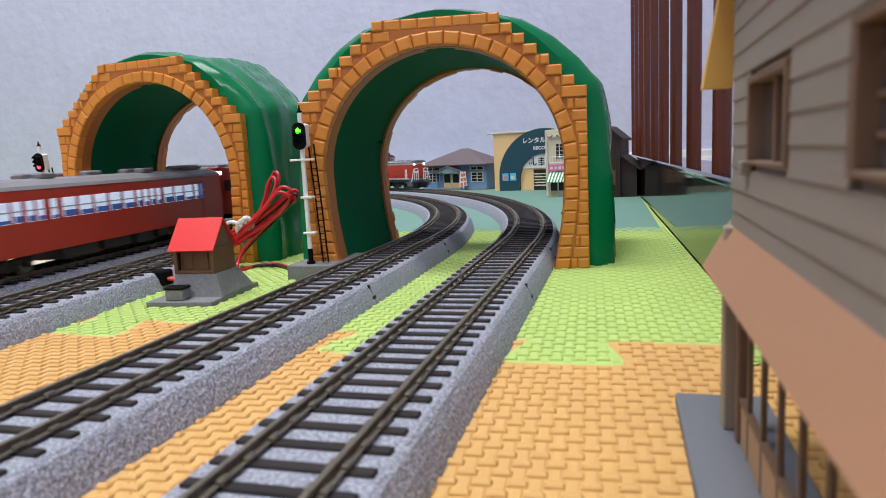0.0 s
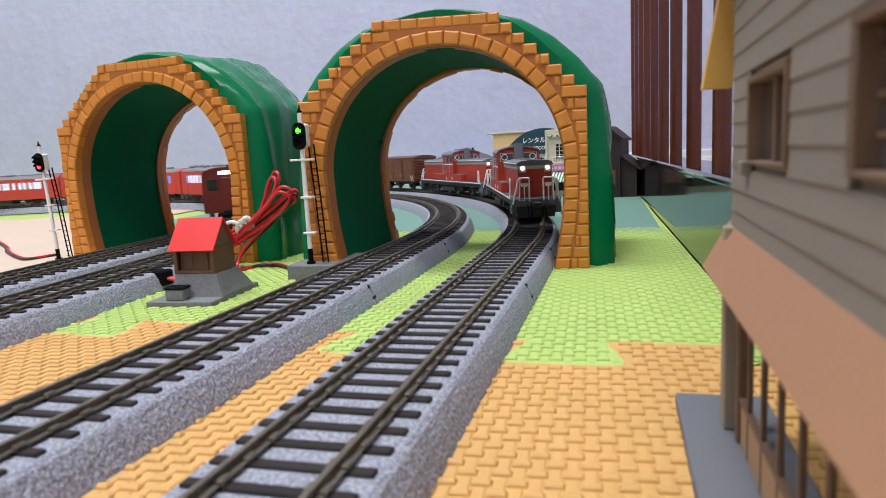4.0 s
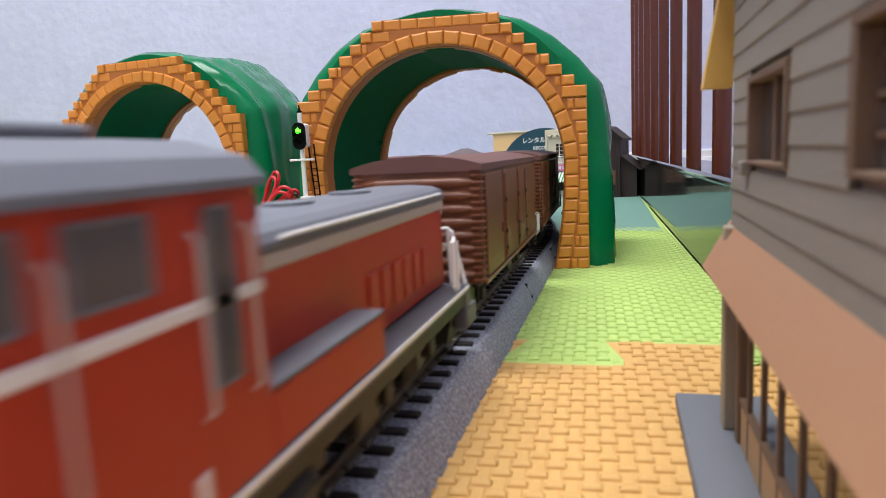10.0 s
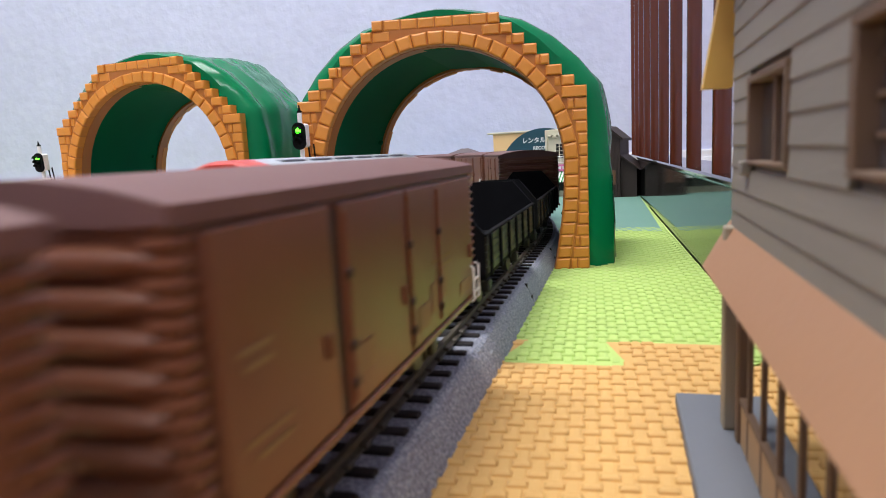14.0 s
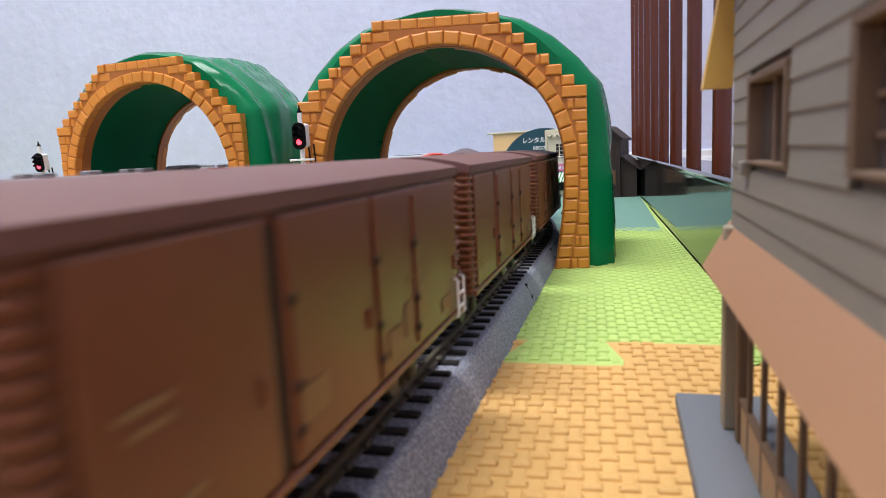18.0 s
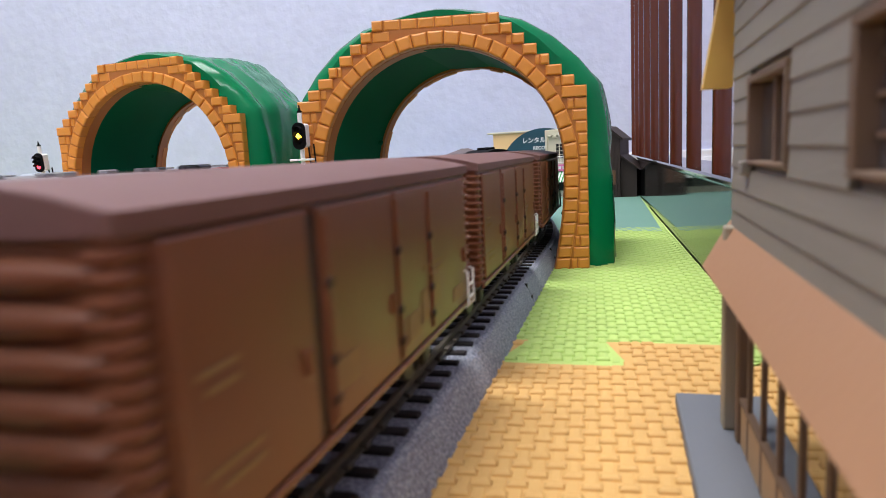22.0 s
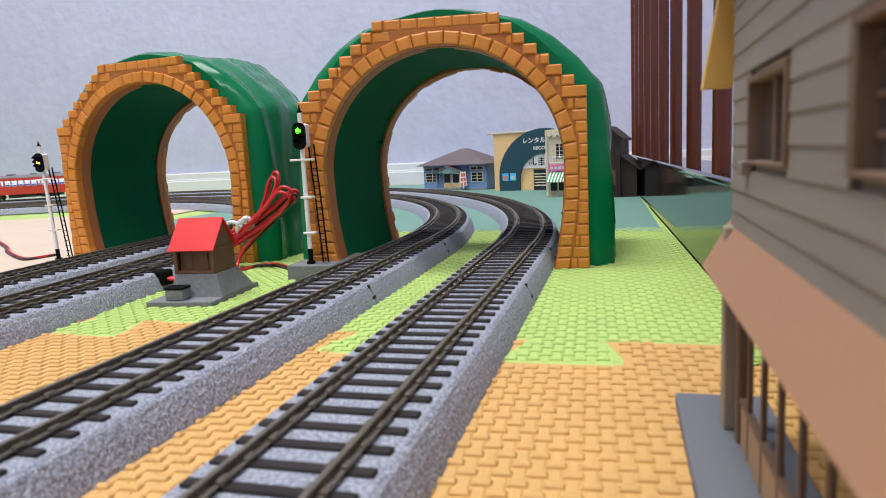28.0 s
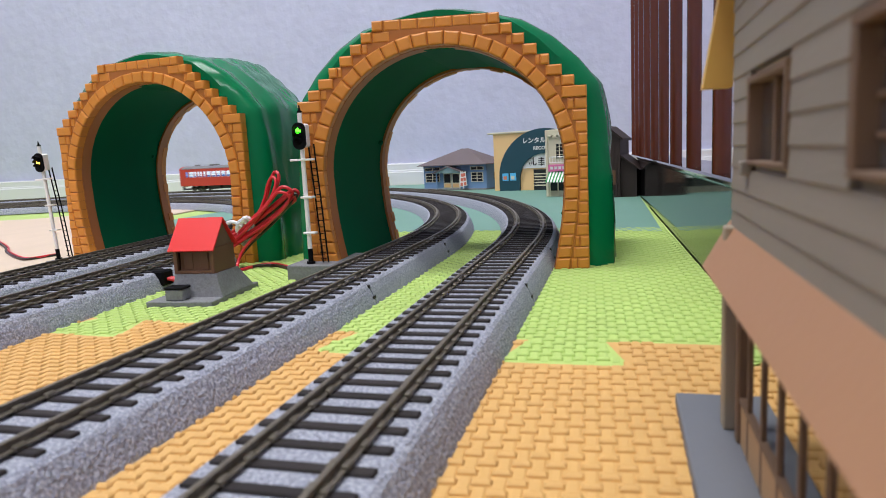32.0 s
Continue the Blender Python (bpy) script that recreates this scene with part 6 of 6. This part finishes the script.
# ---- what moves ----
def eased(k, q):
    """Small slack in how far apart vehicles run on the outer track."""
    if k != "A":
        return q
    far = min(1.0, max(0.0, (q - 560.0) / 320.0))
    return q + 0.036 * min(160.0, max(0.0, q - 170.0)) + 7.7 * far * far * (3 - 2 * far)


def freight_way(t):
    """How far the freight train is from its place at 6 s; it slows a little as it comes past."""
    slack = np.interp(t, (4.3, 5.6, 6.9, 13.0, 14.0, 15.0, 16.0, 16.5, 17.0, 18.0, 19.0, 20.0, 22.0, 24.0, 27.0), (0.0, 6.0, 0.5, 0.0, -2.0, -7.0, -12.5, -13.0, -10.5, -6.5, -4.5, -3.0, -2.5, -2.0, 0.0))
    return -118.5 * (t - 6.0) + float(slack)


def ride(ob, k, q_mid, speed, t0, half, forward, dt=0.5):
    """Keys a vehicle on an oval: its middle is at q_mid at t0; it stands on two points of the rail line."""
    rows = []
    n = int(32 / dt)
    for i in range(n + 1):
        t = i * dt
        q = q_mid + (speed(t) if callable(speed) else speed * (t - t0))
        a, _ = on_oval(k, eased(k, q + half))
        b, _ = on_oval(k, eased(k, q - half))
        d = (a - b) * forward
        mid = (a + b) / 2
        rows.append((t, Matrix.Translation((mid.x / 1000, mid.y / 1000, RAIL_TOP / 1000)) @ Matrix.Rotation(math.atan2(d.y, d.x) - math.pi / 2, 4, "Z")))
    walk(ob, rows)


def express_way(t):
    """How far the two-car train is from its place at 29.5 s; its pace changes a little."""
    if t > 29.5:
        return -194.0 * (t - 29.5)
    if t > 25.5:
        return 100.0 * (29.5 - t)
    return 400.0 + 118.5 * (25.5 - t)


def motions():
    for ob, offset, length in FREIGHT:
        ride(ob, "A", 182.6 + offset + length / 2, freight_way, 6.0, length * 0.3, -1)
    for i, ob in enumerate(RAILCARS):
        ride(ob, "C", 337.0 + 235.0 * i + 117.5, 180.0, 3.43, 75.0, 1)
    for i, ob in enumerate(EXPRESS):
        ride(ob, "A", EXPRESS_Q + 228.0 * i + 114.0, express_way, 29.5, 72.0, -1)
    for ob, q, t0 in ((LOCOS_B[0], 250.0, 14.0), (LOCOS_B[1], 399.0, 16.5)):
        ride(ob, "B", q, 198.0, t0, 60.0, 1)
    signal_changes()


motions()
